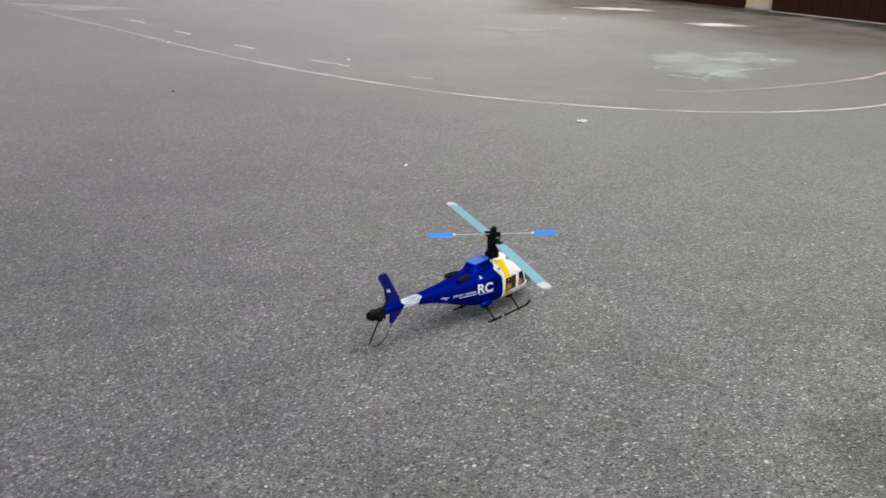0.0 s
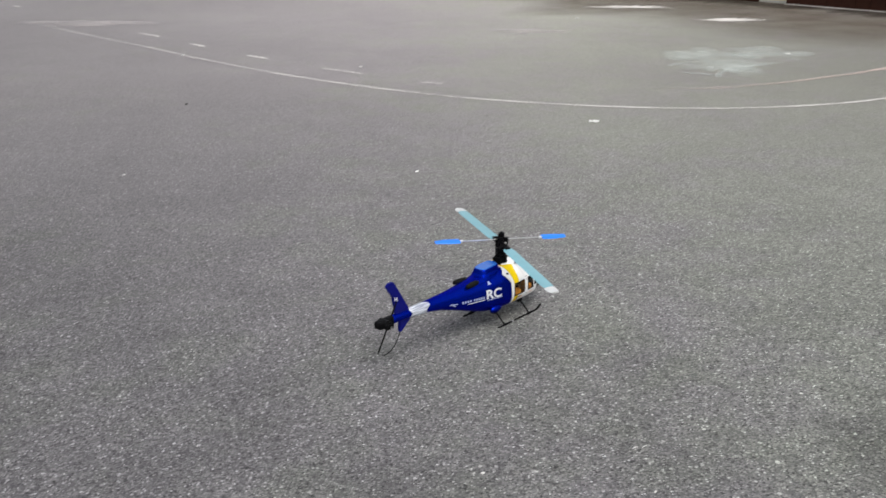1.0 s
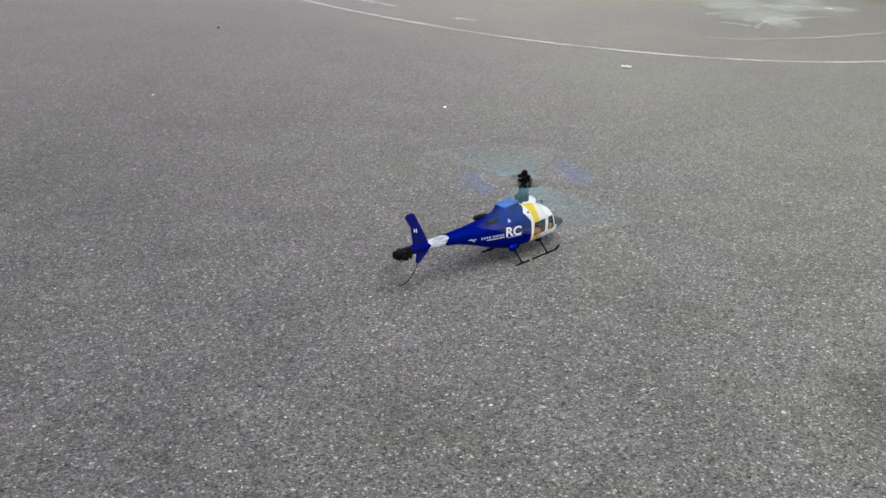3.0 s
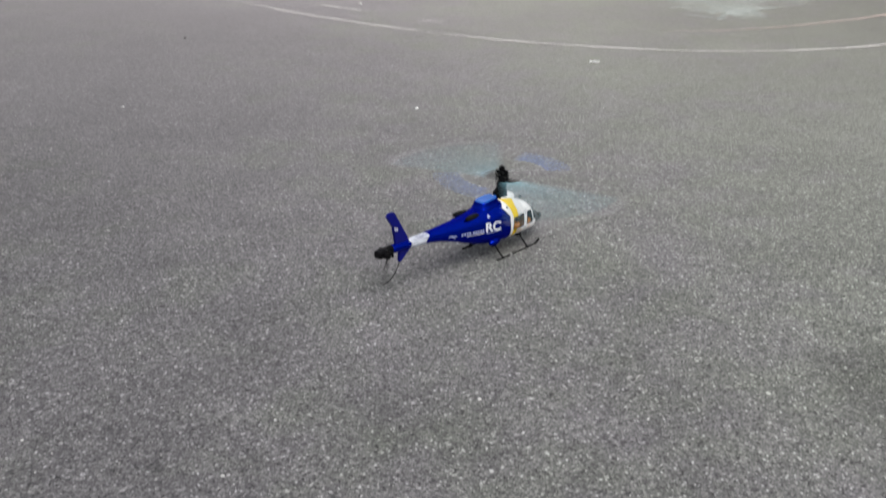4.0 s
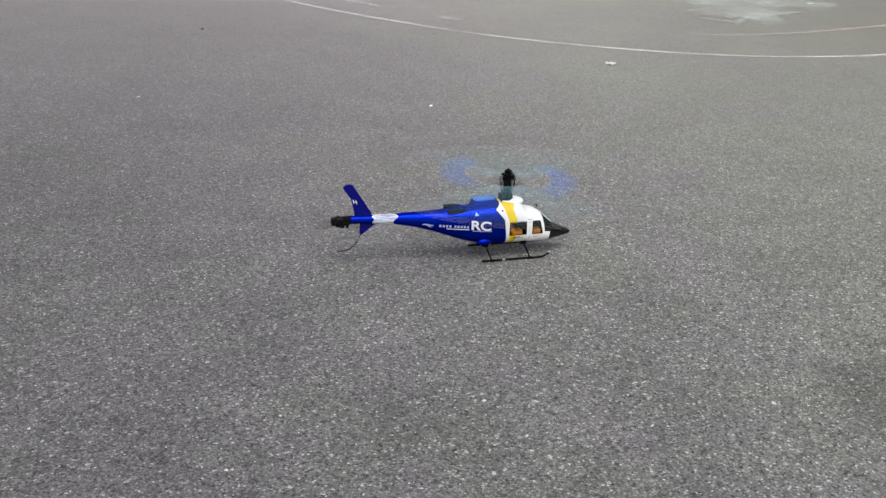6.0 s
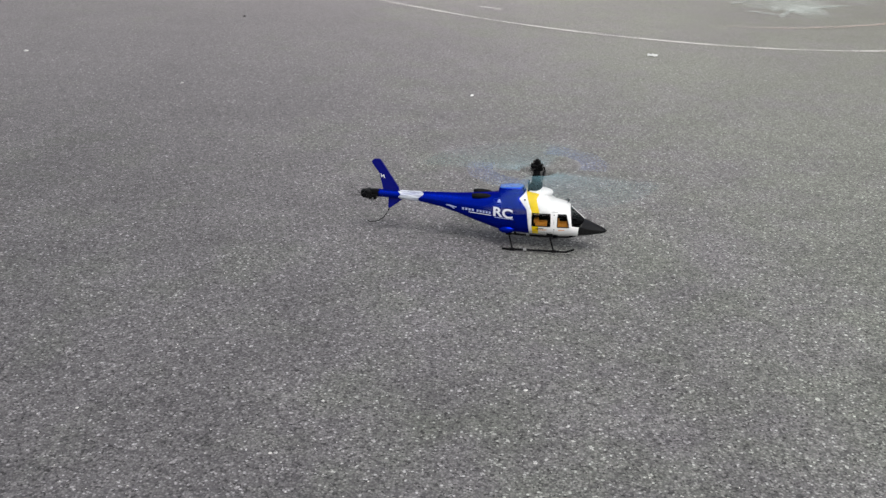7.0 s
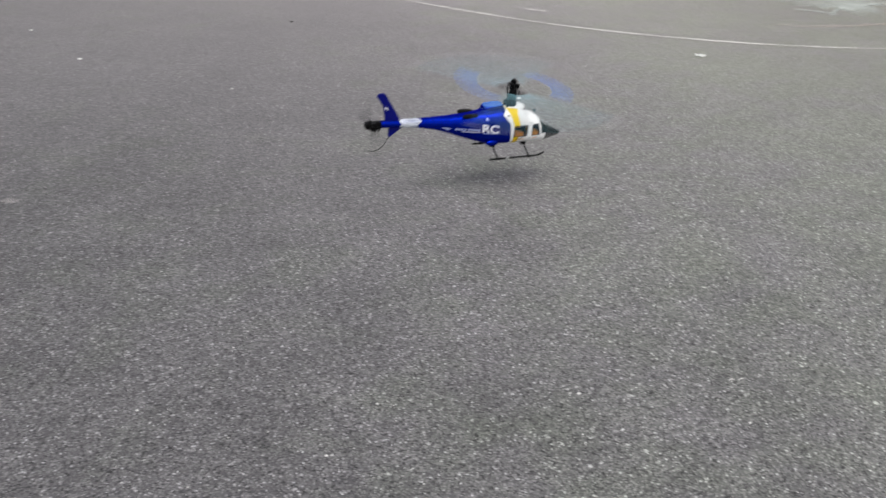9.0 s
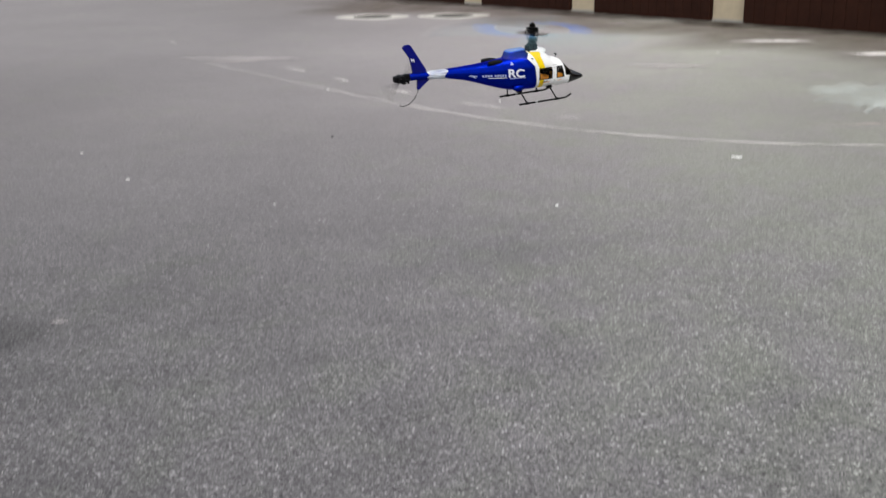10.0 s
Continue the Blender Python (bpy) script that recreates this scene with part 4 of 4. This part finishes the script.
    # mast, swashplate and links (still), below the turning head
    part("mast", tube([(0, 0, 0.135), (0, 0, 0.218)], 0.0045, 10), BLACK, heli, "black rotor mast")
    bm = tube([(0, 0, 0.146), (0, 0, 0.156)], [0.019, 0.013], 16)
    tube([(0, 0, 0.158), (0, 0, 0.166)], 0.0135, 16, bm)
    for a in (20, 140, 260):
        c, s = math.cos(radians(a)), math.sin(radians(a))
        tube([(0.016 * c, 0.016 * s, 0.140), (0.0145 * c, 0.0145 * s, 0.164)], 0.0022, 6, bm)
    box(-0.020, -0.008, -0.012, 0.012, 0.140, 0.160, 0.002, bm)
    box(-0.0205, -0.0165, -0.014, -0.010, 0.140, 0.174, 0.001, bm)
    box(-0.011, 0.012, -0.0125, 0.0125, 0.140, 0.1625, 0.003, bm)
    part("swashplate", bm, BLACK, heli, "black swashplate with servo links")

    # main rotor: turns about the mast; the flybar leans a little
    lean = 0.047
    bm = tube([(0, 0, 0.167), (0, 0, 0.178), (0, 0, 0.186)], [0.0115, 0.0125, 0.009], 14)
    tube([(0, 0, 0.2235), (0, 0, 0.2265)], 0.0045, 10, bm)
    box(-0.0075, 0.0075, -0.0075, 0.0075, 0.176, 0.2235, 0.002, bm)
    box(-0.016, 0.016, -0.006, 0.006, 0.196, 0.2145, 0.002, bm)
    box(-0.006, 0.006, -0.018, 0.018, 0.2005, 0.2125, 0.002, bm)
    for s in (-1, 1):
        tube([(0.010 * s, 0.012, 0.168), (0.018 * s, 0.012, 0.196), (0.016 * s, 0.010, 0.208)], 0.0018, 6, bm)
        tube([(0.012, 0.010 * s, 0.170), (0.010, 0.017 * s, 0.205)], 0.0018, 6, bm)
    rotor = part("main_rotor", bm, BLACK, heli, "turning black rotor head with blades")
    for s in (1, -1):
        g = box(0.010, 0.052, -0.0065, 0.0065, 0.1885, 0.1985, 0.002)
        box(0.022, 0.036, -0.016, 0.006, 0.191, 0.196, 0.001, g)
        b = blade_mesh(0.045, 0.316, 0.030, 0.0042)
        c = blade_mesh(0.316, 0.348, 0.030, 0.0042, 0.8)
        for q, nm, mt, lb in ((g, "blade_grip", BLACK, "black blade grip"), (b, "blade", BLADE, "pale blue rotor blade"), (c, "blade_tip", BLADE_TIP, "light grey blade tip")):
            for v in q.verts:
                if nm != "blade_grip":
                    v.co.z += 0.1935 - 0.018 * (v.co.x - 0.04)
                v.co.x, v.co.y = s * v.co.x, s * v.co.y
            part(nm, q, mt, rotor, lb)
    bm = tube([(0, -0.125, 0.2065 - 0.125 * lean), (0, 0.125, 0.2065 + 0.125 * lean)], 0.0013, 8)
    part("flybar", bm, STEEL, rotor, "thin steel flybar rod")
    for s in (-1, 1):
        p = blade_mesh(0.114, 0.182, 0.026, 0.0032, 0.72)
        for v in p.verts:
            x, y = v.co.x, v.co.y
            v.co = Vector((-s * y, s * x, 0.2065 + v.co.z + - s * y * 0.16 + s * x * lean))
        part("paddle", p, PADDLE, rotor, "bright blue flybar paddle")
        part("paddle_collar", tube([(0, s * 0.107, 0.2065 + s * 0.107 * lean), (0, s * 0.114, 0.2065 + s * 0.114 * lean)], 0.0030, 8), DECAL, rotor, "white paddle collar")

    # tail rotor: turns about an axle across the boom
    bm = tube([(0, -0.004, 0), (0, 0.004, 0)], 0.0065, 12)
    tail = part("tail_rotor", bm, BLACK, heli, "small black tail rotor")
    for s in (1, -1):
        b = blade_mesh(0.004, 0.064, 0.0055, 0.0015)
        for v in b.verts:
            x, y, z = v.co
            v.co = Vector((s * y * 1.0, z, s * x))
        part("tail_blade", b, BLACK_MATT, tail, "thin dark tail blade")

    # bring the drawing to size; the body sits a little nose-up on its skids
    size = Matrix.Scale(MODEL_SIZE, 4)
    nose_up = Matrix(((1, 0, 0, 0), (0, 1, 0, 0), (NOSE_UP, 0, 1, LIFT), (0, 0, 0, 1)))
    lift = Matrix.Translation((0, 0, LIFT))
    for ob in heli.children_recursive:
        turning = ob in (rotor, tail) or ob.parent in (rotor, tail)
        if ob.name.split(".")[0] in ("skid", "skid_clip", "strut", "strut_clamp", "strut_mount"):
            ob.data.transform(size)
        elif turning:
            ob.data.transform(size @ lift if ob.parent is rotor or ob is rotor else size)
        else:
            ob.data.transform(size @ nose_up)
    return heli, rotor, tail


build_ground()
build_grit()
build_chalk()
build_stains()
build_scraps()
build_manhole(-3.02, 14.98, -28)
build_manhole(-1.85, 15.1, -31)
helicopter, main_rotor, tail_rotor = build_helicopter()
build_building()


# ---------------------------------------------------------------- what moves
def rotor_turns():
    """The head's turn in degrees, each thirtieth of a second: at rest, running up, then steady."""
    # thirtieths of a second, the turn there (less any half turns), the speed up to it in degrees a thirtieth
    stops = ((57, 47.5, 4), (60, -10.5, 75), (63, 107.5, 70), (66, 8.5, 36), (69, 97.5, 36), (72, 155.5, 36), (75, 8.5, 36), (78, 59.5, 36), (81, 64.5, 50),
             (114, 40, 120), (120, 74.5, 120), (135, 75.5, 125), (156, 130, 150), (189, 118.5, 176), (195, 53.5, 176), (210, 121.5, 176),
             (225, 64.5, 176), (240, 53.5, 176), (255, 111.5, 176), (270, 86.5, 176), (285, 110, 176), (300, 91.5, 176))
    at, turn = 54, 58.5
    out = [(0, turn), (at, turn)]
    for n, rest, speed in stops:
        gap = (turn - rest) % 180
        gap += 180 * max(0, round((speed * (n - at) - gap) / 180))
        while gap > 177 * (n - at):
            gap -= 180
        out += [(k, turn - gap * (k - at) / (n - at)) for k in range(at + 1, n + 1)]
        at, turn = n, turn - gap
    return out


def motions():
    # seconds, place, then roll, pitch and yaw in degrees
    rows = [
        (0.00, 0.160, 2.698, -0.0018, 0.4, -0.2, 49.5),
        (2.00, 0.160, 2.698, -0.0018, 0.4, -0.2, 49.5),
        (4.00, 0.162, 2.703, -0.0018, 0.7, -0.2, 49.2),
        (4.50, 0.163, 2.706, -0.0018, 0.8, -0.2, 49.1),
        (5.00, 0.163, 2.704, -0.0018, 0.8, 0.0, 48.6),
        (5.20, 0.164, 2.699, -0.0018, 0.8, 0.2, 45.9),
        (5.75, 0.152, 2.680, -0.0005, 0.0, 0.2, 27.5),
        (6.30, 0.140, 2.662, 0.0005, -1.0, 0.1, 8.6),
        (6.50, 0.132, 2.659, 0.0005, -1.0, -0.9, 2.3),
        (7.00, 0.117, 2.654, 0.002, -2.2, -2.3, -5.0),
        (7.50, 0.090, 2.658, 0.0150, -3.5, -3.4, -5.6),
        (8.00, 0.061, 2.790, 0.0262, -2.9, -1.4, 7.2),
        (8.50, -0.017, 2.999, 0.0562, 4.7, -2.0, 21.6),
        (9.00, -0.135, 3.175, 0.1092, 8.0, 1.5, 30.8),
        (9.50, -0.143, 3.283, 0.3072, 5.2, -0.7, 35.0),
        (10.00, -0.186, 3.327, 0.6112, 4.7, -3.0, 35.0),]
    walk(helicopter, [(t, pose(x, y, z, r, p, w)) for t, x, y, z, r, p, w in rows])
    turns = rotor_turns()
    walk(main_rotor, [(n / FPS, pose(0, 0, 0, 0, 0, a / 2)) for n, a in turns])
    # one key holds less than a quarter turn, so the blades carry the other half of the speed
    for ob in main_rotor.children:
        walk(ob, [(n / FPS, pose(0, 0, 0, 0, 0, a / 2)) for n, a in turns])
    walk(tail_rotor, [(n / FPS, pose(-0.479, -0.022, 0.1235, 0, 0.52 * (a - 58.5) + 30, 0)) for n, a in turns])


motions()
